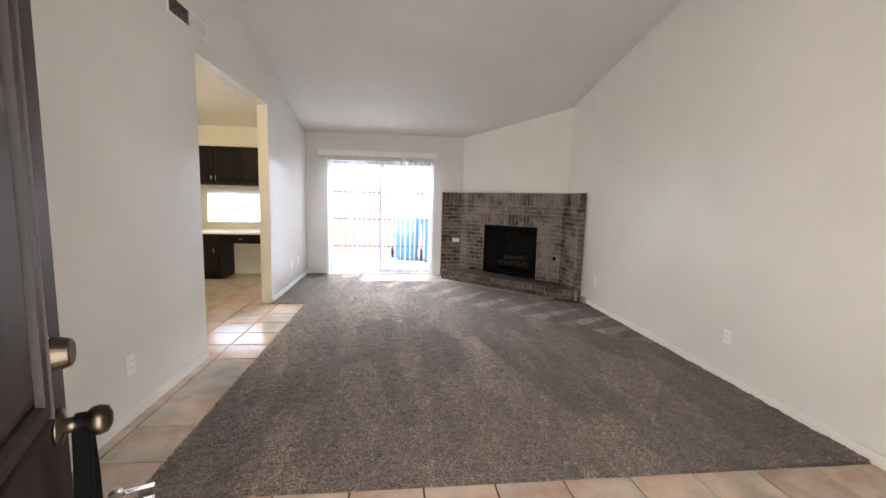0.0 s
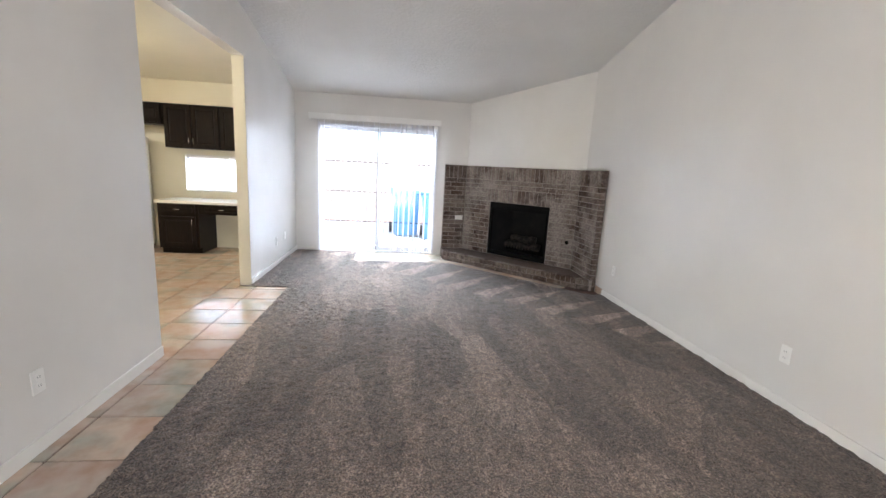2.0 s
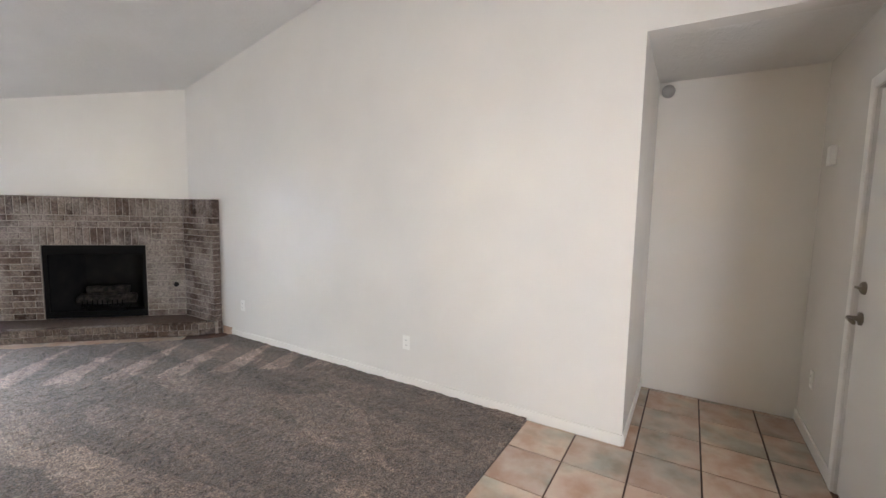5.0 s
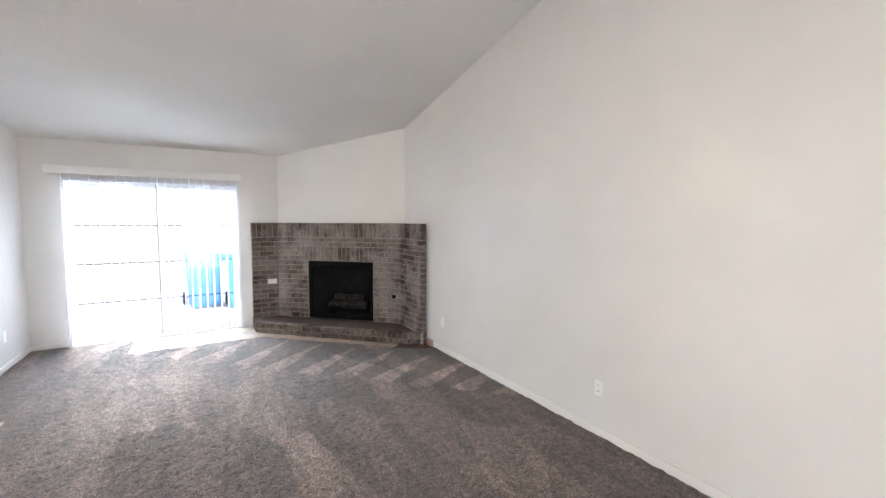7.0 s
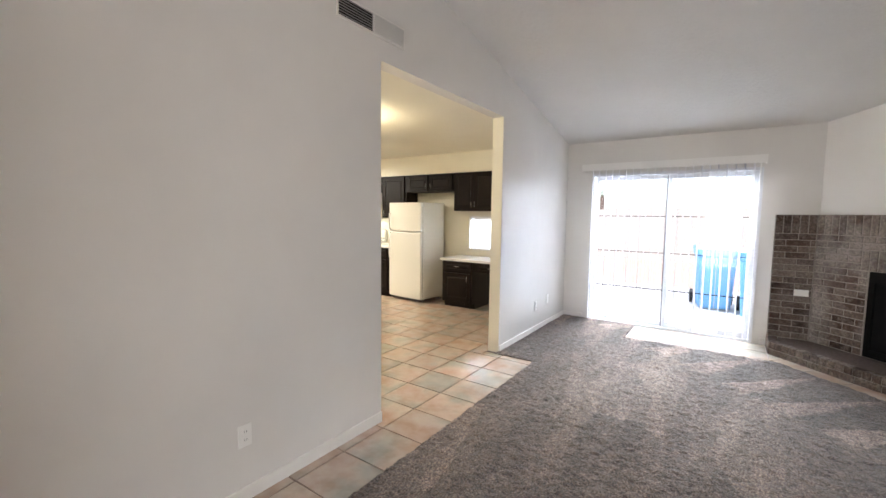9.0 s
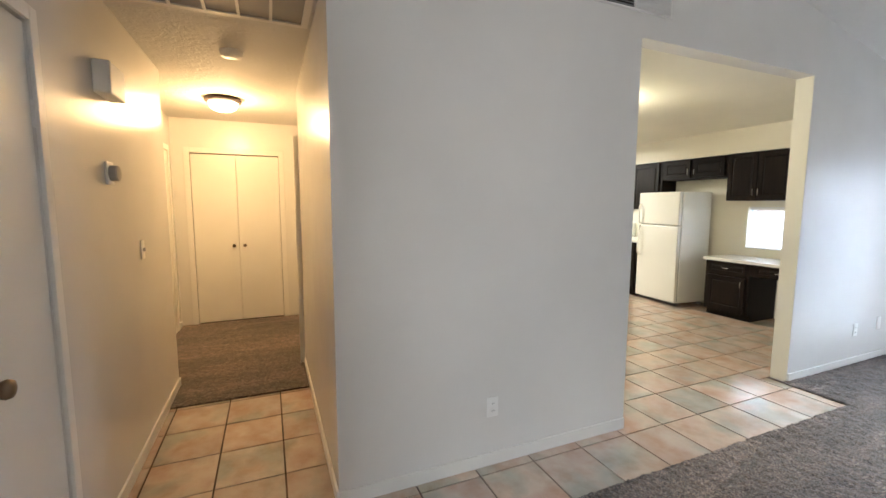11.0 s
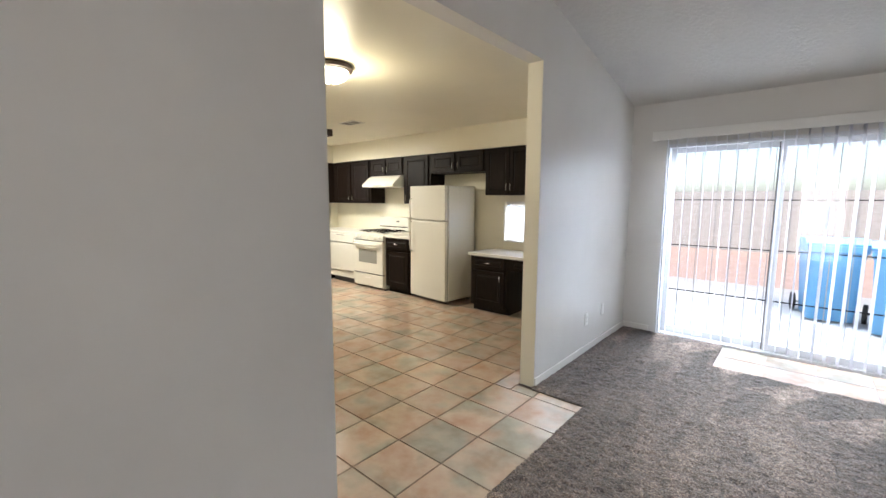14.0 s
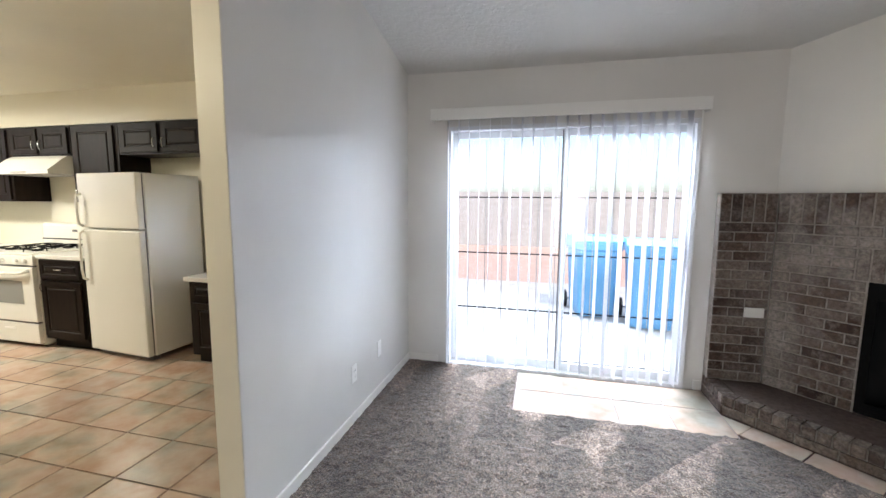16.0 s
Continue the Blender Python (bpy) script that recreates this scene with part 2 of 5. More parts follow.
M_CAB = material("dark_espresso_cabinet_paint", (0.014, 0.009, 0.006), 0.44, spec=0.17)
_f = noise_node(M_CAB, 30, 4, 0.6, (1, 1, 0.12), coord="World")
to(M_CAB, ramp(M_CAB, _f.outputs[0], [(0.3, (0.005, 0.003, 0.0022)), (0.7, (0.014, 0.008, 0.0052))]).outputs[0], "Base Color")
set_bump(M_CAB, _f.outputs[0], 0.15, 0.002)
M_FRONTDOOR = material("dark_brown_door_paint", (0.045, 0.03, 0.028), 0.42, spec=0.3)
_f = noise_node(M_FRONTDOOR, 25, 4, 0.6, (1, 1, 0.1), coord="World")
to(M_FRONTDOOR, ramp(M_FRONTDOOR, _f.outputs[0], [(0.3, (0.013, 0.008, 0.0075)), (0.7, (0.026, 0.017, 0.015))]).outputs[0], "Base Color")
set_bump(M_FRONTDOOR, _f.outputs[0], 0.2, 0.002)
M_NICKEL = material("satin_nickel", (0.26, 0.225, 0.18), 0.42, 1.0)
M_BRONZE = material("aged_bronze_knob", (0.16, 0.125, 0.09), 0.36, 1.0)
M_OLDBRASS = material("aged_brass_lock", (0.085, 0.07, 0.05), 0.33, 1.0)
M_CHROME = material("chrome", (0.75, 0.75, 0.75), 0.14, 1.0)
M_BLACK = material("black_iron", (0.006, 0.006, 0.006), 0.7, spec=0.08)
# soot of the firebox; also colours the sheets that stand for shade in vents
M_SOOT_AND_SHADE = material("sooty_firebox_and_duct_shade", (0.012, 0.011, 0.010), 0.9)
to(M_SOOT_AND_SHADE, ramp(M_SOOT_AND_SHADE, noise_node(M_SOOT_AND_SHADE, 8, 4, coord="World").outputs[0], [(0.4, (0.002, 0.002, 0.002)), (0.7, (0.009, 0.008, 0.006))]).outputs[0], "Base Color")
M_LOG = material("charred_log", (0.09, 0.07, 0.055), 0.95)
to(M_LOG, ramp(M_LOG, noise_node(M_LOG, 20, 4, coord="World").outputs[0], [(0.4, (0.006, 0.005, 0.004)), (0.65, (0.04, 0.032, 0.025))]).outputs[0], "Base Color")
M_WHITE_APP = material("white_appliance_enamel", (0.80, 0.79, 0.72), 0.22)
set_bump(M_WHITE_APP, noise_node(M_WHITE_APP, 160, 2, coord="World").outputs[0], 0.08, 0.001)
M_SEAL = material("grey_door_gasket", (0.12, 0.12, 0.12), 0.7)
M_COUNTER = material("white_laminate_countertop", (0.82, 0.80, 0.74), 0.25)
to(M_COUNTER, ramp(M_COUNTER, noise_node(M_COUNTER, 90, 3, coord="World").outputs[0], [(0.35, (0.74, 0.72, 0.66)), (0.6, (0.84, 0.82, 0.76))]).outputs[0], "Base Color")
M_SPLASH = material("cream_backsplash_tile", (0.80, 0.77, 0.64), 0.2)
M_OVENGLASS = material("grey_patterned_oven_glass", (0.30, 0.30, 0.28), 0.15)
M_ALU = material("white_aluminium_frame", (0.74, 0.75, 0.76), 0.35)
M_PVC = material("white_plastic", (0.82, 0.81, 0.77), 0.35)
M_GREYPLASTIC = material("grey_plastic", (0.32, 0.31, 0.29), 0.5)
M_DARKWOOD = material("dark_wood_lamp_frame", (0.05, 0.03, 0.022), 0.5)
M_PALEGROUT = material("pale_pinkish_grout", (0.36, 0.30, 0.27), 0.8)
M_HEARTHTOP = material("dark_brown_hearth_brick", (0.09, 0.062, 0.05), 0.75)
_f = noise_node(M_HEARTHTOP, 30, 5, 0.7, coord="World")
to(M_HEARTHTOP, ramp(M_HEARTHTOP, _f.outputs[0], [(0.3, (0.05, 0.034, 0.028)), (0.7, (0.14, 0.1, 0.082))]).outputs[0], "Base Color")
set_bump(M_HEARTHTOP, _f.outputs[0], 0.5, 0.003)

M_BLIND = material("white_translucent_vinyl_slat", (0.86, 0.86, 0.86), 0.45)
M_BLIND.node_tree.nodes["Principled BSDF"].inputs["Transmission Weight"].default_value = 0.0
_n, _l = nodes_of(M_BLIND)
_tr, _ms = _n.new("ShaderNodeBsdfTranslucent"), _n.new("ShaderNodeMixShader")
_tr.inputs[0].default_value = (0.84, 0.84, 0.86, 1)
_ms.inputs[0].default_value = 0.82
_l.new(_n["Principled BSDF"].outputs[0], _ms.inputs[1])
_l.new(_tr.outputs[0], _ms.inputs[2])
_l.new(_ms.outputs[0], _n["Material Output"].inputs[0])

M_GLASS = material("clear_window_glass", (1, 1, 1), 0.0)
M_GLASS.node_tree.nodes["Principled BSDF"].inputs["Transmission Weight"].default_value = 1.0
M_GLASS.node_tree.nodes["Principled BSDF"].inputs["IOR"].default_value = 1.3


def glowing(name, color, strength):
    m = material(name, (0.8, 0.8, 0.78), 0.4)
    p = m.node_tree.nodes["Principled BSDF"]
    p.inputs["Emission Color"].default_value = (*color, 1)
    p.inputs["Emission Strength"].default_value = strength
    return m


M_LAMP_K = glowing("kitchen_lamp_glass", (1.0, 0.88, 0.6), 3.4)
M_LAMP_H = glowing("hall_lamp_glass", (1.0, 0.84, 0.5), 4.0)
M_LAMP_F = glowing("fluorescent_diffuser", (1.0, 0.94, 0.76), 3.0)

M_CONCRETE = material("pale_patio_concrete", (0.45, 0.43, 0.4), 0.85)
to(M_CONCRETE, ramp(M_CONCRETE, noise_node(M_CONCRETE, 3, 6, coord="World").outputs[0], [(0.3, (0.37, 0.35, 0.325)), (0.7, (0.46, 0.44, 0.41))]).outputs[0], "Base Color")
M_DIRT = material("red_desert_gravel", (0.32, 0.16, 0.1), 0.95)
to(M_DIRT, ramp(M_DIRT, noise_node(M_DIRT, 5, 8, 0.7, coord="World").outputs[0], [(0.3, (0.36, 0.235, 0.18)), (0.7, (0.48, 0.34, 0.27))]).outputs[0], "Base Color")
set_bump(M_DIRT, noise_node(M_DIRT, 40, 4, coord="World").outputs[0], 0.6, 0.02)
M_BLOCK = material("pale_concrete_block", (0.45, 0.42, 0.37), 0.9)
to(M_BLOCK, ramp(M_BLOCK, noise_node(M_BLOCK, 8, 5, coord="World").outputs[0], [(0.3, (0.35, 0.325, 0.29)), (0.7, (0.43, 0.40, 0.36))]).outputs[0], "Base Color")
M_JOINT = material("pale_block_joint", (0.31, 0.29, 0.26), 0.95)
M_BIN = material("blue_bin_plastic", (0.09, 0.25, 0.43), 0.5)
M_LEAF = material("dusty_green_leaves", (0.11, 0.13, 0.07), 0.7)
M_BARK = material("brown_bark", (0.12, 0.085, 0.06), 0.9)
M_ROOF = material("brown_roof_shingle", (0.14, 0.11, 0.09), 0.9)
M_RUBBER = material("black_rubber", (0.015, 0.015, 0.015), 0.7)


M_LEATHER = material("black_leather", (0.002, 0.002, 0.002), 0.85, spec=0.06)


# ---- mesh helpers ----
def box(bm, x0, x1, y0, y1, z0, z1, bevel=0.0):
    """A box between two corners, joined into bm."""
    co = [(x, y, z) for z in (z0, z1) for y in (y0, y1) for x in (x0, x1)]
    v = [bm.verts.new(c) for c in co]
    f = [bm.faces.new([v[i] for i in q]) for q in ((0, 2, 3, 1), (4, 5, 7, 6), (0, 1, 5, 4), (2, 6, 7, 3), (0, 4, 6, 2), (1, 3, 7, 5))]
    if bevel:
        bmesh.ops.bevel(bm, geom=list({e for q in f for e in q.edges}), offset=bevel, segments=2, profile=0.5, affect="EDGES")
    return v


def prism(bm, pts, z0, z1, axis="z"):
    """An upright prism over the outline pts; axis x or y lays it along that axis (pts are then the other two coordinates)."""
    def at(p, h):
        return {"z": (p[0], p[1], h), "x": (h, p[0], p[1]), "y": (p[0], h, p[1])}[axis]
    lo, hi = [bm.verts.new(at(p, z0)) for p in pts], [bm.verts.new(at(p, z1)) for p in pts]
    bm.faces.new(lo[::-1]), bm.faces.new(hi)
    for i in range(len(pts)):
        j = (i + 1) % len(pts)
        bm.faces.new((lo[i], lo[j], hi[j], hi[i]))
    bmesh.ops.recalc_face_normals(bm, faces=bm.faces[:])


def lathe(bm, profile, at=(0, 0, 0), axis="z", n=20):
    """A turned body: profile of (radius, height) pairs round the axis through at."""
    rings = []
    for r, h in profile:
        ring = []
        for i in range(n):
            a = 2 * math.pi * i / n
            p = {"z": (r * math.cos(a), r * math.sin(a), h), "y": (r * math.cos(a), h, r * math.sin(a)), "x": (h, r * math.cos(a), r * math.sin(a))}[axis]
            ring.append(bm.verts.new([p[k] + at[k] for k in range(3)]))
        rings.append(ring)
    for a, b in zip(rings, rings[1:]):
        for i in range(n):
            bm.faces.new((a[i], a[(i + 1) % n], b[(i + 1) % n], b[i]))
    bm.faces.new(rings[0][::-1]), bm.faces.new(rings[-1])
    bmesh.ops.recalc_face_normals(bm, faces=bm.faces[:])


def rod(bm, pts, r=0.004, n=8):
    """A round bar along a line of points."""
    pts = [Vector(p) for p in pts]
    rings = []
    for i, p in enumerate(pts):
        d = (pts[min(i + 1, len(pts) - 1)] - pts[max(i - 1, 0)]).normalized()
        u = d.orthogonal().normalized()
        if rings:
            u = (prev - d * prev.dot(d)).normalized()
        prev = u
        w = d.cross(u)
        rings.append([bm.verts.new(p + r * (u * math.cos(2 * math.pi * k / n) + w * math.sin(2 * math.pi * k / n))) for k in range(n)])
    for a, b in zip(rings, rings[1:]):
        for k in range(n):
            bm.faces.new((a[k], a[(k + 1) % n], b[(k + 1) % n], b[k]))
    bm.faces.new(rings[0][::-1]), bm.faces.new(rings[-1])


def finish(name, bm, mat, smooth=False):
    me = bpy.data.meshes.new(name)
    bm.to_mesh(me)
    bm.free()
    if mat:
        me.materials.append(mat)
    if smooth:
        me.shade_smooth()
    return new(name, me)


def thing(name, label, category, at=(0, 0, 0), group="", rz=0.0):
    ob = new(name)
    ob.matrix_world = pose(*at, 0, 0, rz)
    ob.empty_display_size = 0.1
    return tagged(ob, label, category, group)


def part(name, bm, mat, parent, label="", smooth=False):
    ob = finish(name, bm, mat, smooth)
    ob.parent = parent
    return tagged(ob, label)


def bpart(name, parent, mat, x0, x1, y0, y1, z0, z1, bevel=0.0, label=""):
    bm = bmesh.new()
    box(bm, x0, x1, y0, y1, z0, z1, bevel)
    return part(name, bm, mat, parent, label)


def structure(name, mat, *boxes):
    bm = bmesh.new()
    for b in boxes:
        box(bm, *b)
    return tagged(finish(name, bm, mat), kind="structure")


# ---- plan ----
RW = 4.12          # right wall face
BACK = 8.0         # back wall face
KC = 2.44          # flat ceilings
LW0, LW1 = 2.30, 4.12    # wall beside the hall
ST0 = 5.92         # stub wall start
HY = 1.33          # south side of the hall
T = 0.12
FX0, FX1 = 1.34, 2.25    # front doorway
SX0, SX1, SZ = 0.345, 2.225, 2.03   # sliding door opening
SLOPE, CZ = 0.205, 2.465


def ceil_z(y):
    return CZ + SLOPE * (BACK - y)


def sloped_wall(bm, x0, x1, y0, y1, z0):
    prism(bm, [(y0, z0), (y1, z0), (y1, ceil_z(y1)), (y0, ceil_z(y0))], x0, x1, "x")


bm = bmesh.new()
box(bm, -6.0, 5.6, 0.3, 8.15, -0.25, -0.012)
box(bm, -5.6, 5.3, 0.45, 8.0, -0.012, -0.0035)
floor = tagged(finish("floor", bm, M_GROUT), kind="structure")

# walls of the living room
bm = bmesh.new()
sloped_wall(bm, -T, 0, LW0, LW1, -0.01)
sloped_wall(bm, -T, 0, LW1, ST0, KC)
sloped_wall(bm, -T, 0, ST0, BACK, -0.01)
sloped_wall(bm, -T, 0, HY, LW0, KC)
wall_west = tagged(finish("wall_west", bm, M_WALL), kind="structure")
bm = bmesh.new()
sloped_wall(bm, RW, RW + T, 1.80, BACK, -0.01)
sloped_wall(bm, RW, RW + T, 0.5, 1.80, KC)
structure("wall_reveal", M_WALL_K, (-T - 0.001, -0.002, ST0 - 0.004, ST0 - 0.0005, 0.0, KC - 0.002), (-T - 0.001, -0.002, LW1 + 0.0005, LW1 + 0.004, 0.0, KC - 0.002))
wall_east = tagged(finish("wall_east", bm, M_WALL), kind="structure")
wall_north = structure("wall_north", M_WALL, (-T, SX0, BACK, BACK + 0.14, -0.01, 2.7), (SX1, RW + T, BACK, BACK + 0.14, -0.01, 2.7), (SX0, SX1, BACK, BACK + 0.14, SZ, 2.7))
# diagonal chimney breast
bm = bmesh.new()
DG = 10.73
prism(bm, [(DG - BACK, BACK), (RW, DG - RW), (RW, BACK)], 1.42, 2.9)
tagged(finish("wall_diagonal", bm, M_WALL), kind="structure")
# front wall, closet block and hall
wall_south = structure("wall_south", M_WALL, (0.80, FX0, 0.36, 0.5, -0.01, 4.3), (FX1, 3.2, 0.36, 0.5, -0.01, 4.3), (FX0, FX1, 0.36, 0.5, 2.05, 4.3),
                       (3.2, 3.44, 0.66, 0.80, -0.01, 4.3), (3.44, 4.27, 0.66, 0.80, 2.04, 4.3), (4.27, 5.4, 0.66, 0.80, -0.01, 4.3), (3.08, 3.2, 0.36, 0.80, -0.01, 4.3))
wall_hall = structure("wall_hall_south", M_WALL, (-1.84, 0.06, HY - 0.1, HY, -0.01, 4.1), (0.62, 0.92, HY - 0.1, HY, -0.01, 4.1), (0.06, 0.62, HY - 0.1, HY, 2.05, 4.1), (0.80, 0.92, 0.5, HY - 0.1, -0.01, 4.3))
structure("wall_hall_north", M_WALL, (-1.95, -T, LW0, LW0 + 0.1, -0.01, KC), (-1.95, -1.85, LW0 + 0.1, 2.7, -0.01, KC), (-3.75, -2.7, 2.42, 2.52, -0.01, KC), (-2.7, -1.95, 2.42, 2.52, 2.05, KC))
structure("wall_hall_west", M_WALL, (-3.85, -3.72, 0.9, 1.22, -0.01, KC), (-3.85, -3.72, 2.18, 2.6, -0.01, KC), (-3.85, -3.72, 1.22, 2.18, 2.05, KC), (-3.72, -1.84, 0.95, 1.04, -0.01, KC), (-1.84, -1.76, 0.95, HY - 0.1, -0.01, KC))
# unseen walls added behind the doors to stop light leaking round the leaves
structure("wall_leak_stop", M_WALL, (-1.84, 0.80, 0.55, 0.65, -0.01, 4.1), (-4.05, -3.95, 0.9, 2.6, -0.01, KC), (3.3, 4.4, 0.45, 0.55, -0.01, 2.6), (-4.0, -3.86, 0.9, 1.0, -0.01, KC), (-4.0, -3.86, 2.5, 2.6, -0.01, KC))
# entry alcove
structure("wall_alcove", M_WALL, (RW + T, 5.3, 1.80, 1.90, -0.01, KC), (5.18, 5.3, 0.80, 1.80, -0.01, KC))
# kitchen
bm = bmesh.new()
KX, KS = -5.55, 2.62
box(bm, KX - T, KX, KS, 5.30, -0.01, KC)
box(bm, KX - T, KX, 7.08, BACK, -0.01, KC)
box(bm, KX - T, KX, 5.30, 7.08, -0.01, 1.18)
box(bm, KX - T, KX, 5.30, 7.08, 2.05, KC)
wall_k_west = tagged(finish("wall_kitchen_west", bm, M_WALL_K), kind="structure")
structure("wall_kitchen_north", M_WALL_K, (KX - T, -1.63, BACK, BACK + 0.14, -0.01, 2.6), (-0.45, -T, BACK, BACK + 0.14, -0.01, 2.6), (-1.63, -0.45, BACK, BACK + 0.14, -0.01, 0.88), (-1.63, -0.45, BACK, BACK + 0.14, 1.43, 2.6))
structure("wall_kitchen_south", M_WALL_K, (KX, -T, KS - 0.1, KS, -0.01, KC))
structure("kitchen_soffit", M_WALL_K, (-5.2, -T, 7.68, BACK, 2.125, KC), (KX, -5.2, KS, BACK, 2.125, KC))
# partition with a pass-through
partition = structure("wall_partition", M_WALL, (-2.72, -2.60, 3.6, 5.59, -0.01, 1.19), (-2.70, -2.60, 5.45, 5.56, 1.19, KC), (-2.72, -2.60, 3.6, 3.75, 1.19, KC), (-2.70, -2.60, 3.75, 5.45, 2.405, KC))
structure("partition_ledge", M_TRIM, (-2.76, -2.56, 3.75, 5.448, 1.193, 1.222))
# ceilings
structure("ceiling_kitchen", M_WALL_K, (KX - T, -T, KS - 0.1, BACK + 0.14, KC, KC + 0.12))
structure("ceiling_hall", M_CEIL, (-4.1, -T, 0.5, 2.60, KC, KC + 0.1))
structure("ceiling_alcove", M_CEIL, (RW + T, 5.3, 0.66, 1.90, KC, KC + 0.1))
bm = bmesh.new()
prism(bm, [(0.3, ceil_z(0.3)), (8.2, ceil_z(8.2)), (8.2, ceil_z(8.2) + 0.15), (0.3, ceil_z(0.3) + 0.15)], -T, RW + T, "x")
tagged(finish("ceiling", bm, M_CEIL), kind="structure")
# roof above all, so that no light leaks in
structure("roof", M_ROOF, (-6.2, -T - 0.01, 0.0, 8.75, 2.85, 2.95), (RW + T + 0.01, 5.9, 0.0, 8.75, 2.85, 2.95), (-T - 0.01, RW + T + 0.01, 8.2, 8.75, 2.62, 2.72))

# carpet
CY0, CX0, CYL = 2.40, 0.42, 5.87


def carpet(name, mat, pts, z):
    bm = bmesh.new()
    prism(bm, pts, -0.003, z)
    return tagged(finish(name, bm, mat), kind="structure")


CARPET_OUT = [(CX0, CY0), (RW, CY0), (RW, 5.80), (3.93, 5.80), (2.40, 7.30), (0.97, 7.30), (0.97, BACK), (0, BACK), (0, CYL), (CX0, CYL)]


def inside(px, py, poly):
    """Which of the points lie in the outline."""
    hit = np.zeros(px.shape, bool)
    for i in range(len(poly)):
        (x0, y0), (x1, y1) = poly[i], poly[(i + 1) % len(poly)]
        if y0 != y1:
            hit ^= ((py < y0) != (py < y1)) & (px < x0 + (py - y0) * (x1 - x0) / (y1 - y0))
    return hit


def pile(name, mat, poly, step=0.0095):
    """Cut pile: a fine sheet with uneven tufts."""
    xs = np.arange(min(p[0] for p in poly), max(p[0] for p in poly) + step, step)
    ys = np.arange(min(p[1] for p in poly), max(p[1] for p in poly) + step, step)
    gx, gy = np.meshgrid(xs, ys)
    rng = np.random.default_rng(5)
    hgt = rng.random(gx.shape)

    def smooth(cell):
        """Uneven heights that vary over cells of that size."""
        u, v = (gx - xs[0]) / cell, (gy - ys[0]) / cell
        i, j = u.astype(int), v.astype(int)
        fu, fv = u - i, v - j
        fu, fv = fu * fu * (3 - 2 * fu), fv * fv * (3 - 2 * fv)
        g = rng.random((j.max() + 2, i.max() + 2))
        return (g[j, i] * (1 - fu) + g[j, i + 1] * fu) * (1 - fv) + (g[j + 1, i] * (1 - fu) + g[j + 1, i + 1] * fu) * fv
    gz = 0.004 + 0.0045 * hgt + 0.009 * smooth(0.022) + 0.009 * smooth(0.055)
    jx, jy = (rng.random(gx.shape) - 0.5) * step * 0.6, (rng.random(gx.shape) - 0.5) * step * 0.6
    jx[:, 0] = jx[:, -1] = jx[0] = jx[-1] = 0
    jy[:, 0] = jy[:, -1] = jy[0] = jy[-1] = 0
    cx, cy = (gx[:-1, :-1] + gx[1:, 1:]) / 2, (gy[:-1, :-1] + gy[1:, 1:]) / 2
    keep = inside(cx, cy, poly)
    n = gx.shape[1]
    j, i = np.nonzero(keep)
    q = j * n + i
    me = bpy.data.meshes.new(name)
    faces = np.stack([q, q + 1, q + n + 1, q + n], 1)
    used, inv = np.unique(faces, return_inverse=True)
    co = np.stack([(gx + jx).ravel(), (gy + jy).ravel(), gz.ravel()], 1)[used]
    me.vertices.add(len(co))
    me.vertices.foreach_set("co", co.ravel())
    me.loops.add(faces.size)
    me.loops.foreach_set("vertex_index", inv.ravel().astype(np.int32))
    me.polygons.add(len(faces))
    me.polygons.foreach_set("loop_start", np.arange(0, faces.size, 4, dtype=np.int32))
    me.update(calc_edges=True)
    me.materials.append(mat)
    me.shade_smooth()
    return tagged(new(name, me), kind="structure")


carpet("carpet_backing", M_CARPET, CARPET_OUT, 0.006)
pile("carpet_living", M_CARPET, CARPET_OUT)
carpet("carpet_hall", M_CARPET_H, [(-3.72, 1.04), (-1.84, 1.04), (-1.84, HY), (-1.42, HY), (-1.42, LW0), (-1.85, LW0), (-1.85, 2.42), (-3.72, 2.42)], 0.014)


# baseboards
def baseboard(x0, y0, x1, y1, side):
    """A run of baseboard between two floor points; side is the way it stands out from the wall."""
    bm = bmesh.new()
    t = 0.012
    if x0 == x1:
        a, b = sorted((x0, x0 + side * t))
        box(bm, a, b, y0, y1, 0.0, 0.075, 0.002)
    else:
        a, b = sorted((y0, y0 + side * t))
        box(bm, x0, x1, a, b, 0.0, 0.075, 0.002)
    return tagged(finish("baseboard", bm, M_TRIM), kind="structure")


baseboard(0, LW0, 0, LW1, 1), baseboard(0, ST0, 0, BACK, 1), baseboard(RW, 1.80, RW, 5.80, -1)
baseboard(0.012, BACK, SX0 - 0.07, BACK, -1), baseboard(SX1 + 0.07, BACK, 2.35, BACK, -1)
baseboard(-1.84, HY, 0.0, HY, 1), baseboard(-1.9, LW0, 0, LW0, -1), baseboard(-3.70, 1.04, -3.55, 1.04, 1), baseboard(-2.75, 1.04, -1.84, 1.04, 1)
baseboard(4.33, 0.80, 5.18, 0.80, 1), baseboard(RW, 1.80, 5.18, 1.80, -1)


base_tile = tagged(finish("baseboard", (lambda b: (box(b, RW - 0.012, RW, 5.80, 5.965, 0.0, 0.085, 0.003), b)[1])(bmesh.new()), M_TILE), kind="structure")


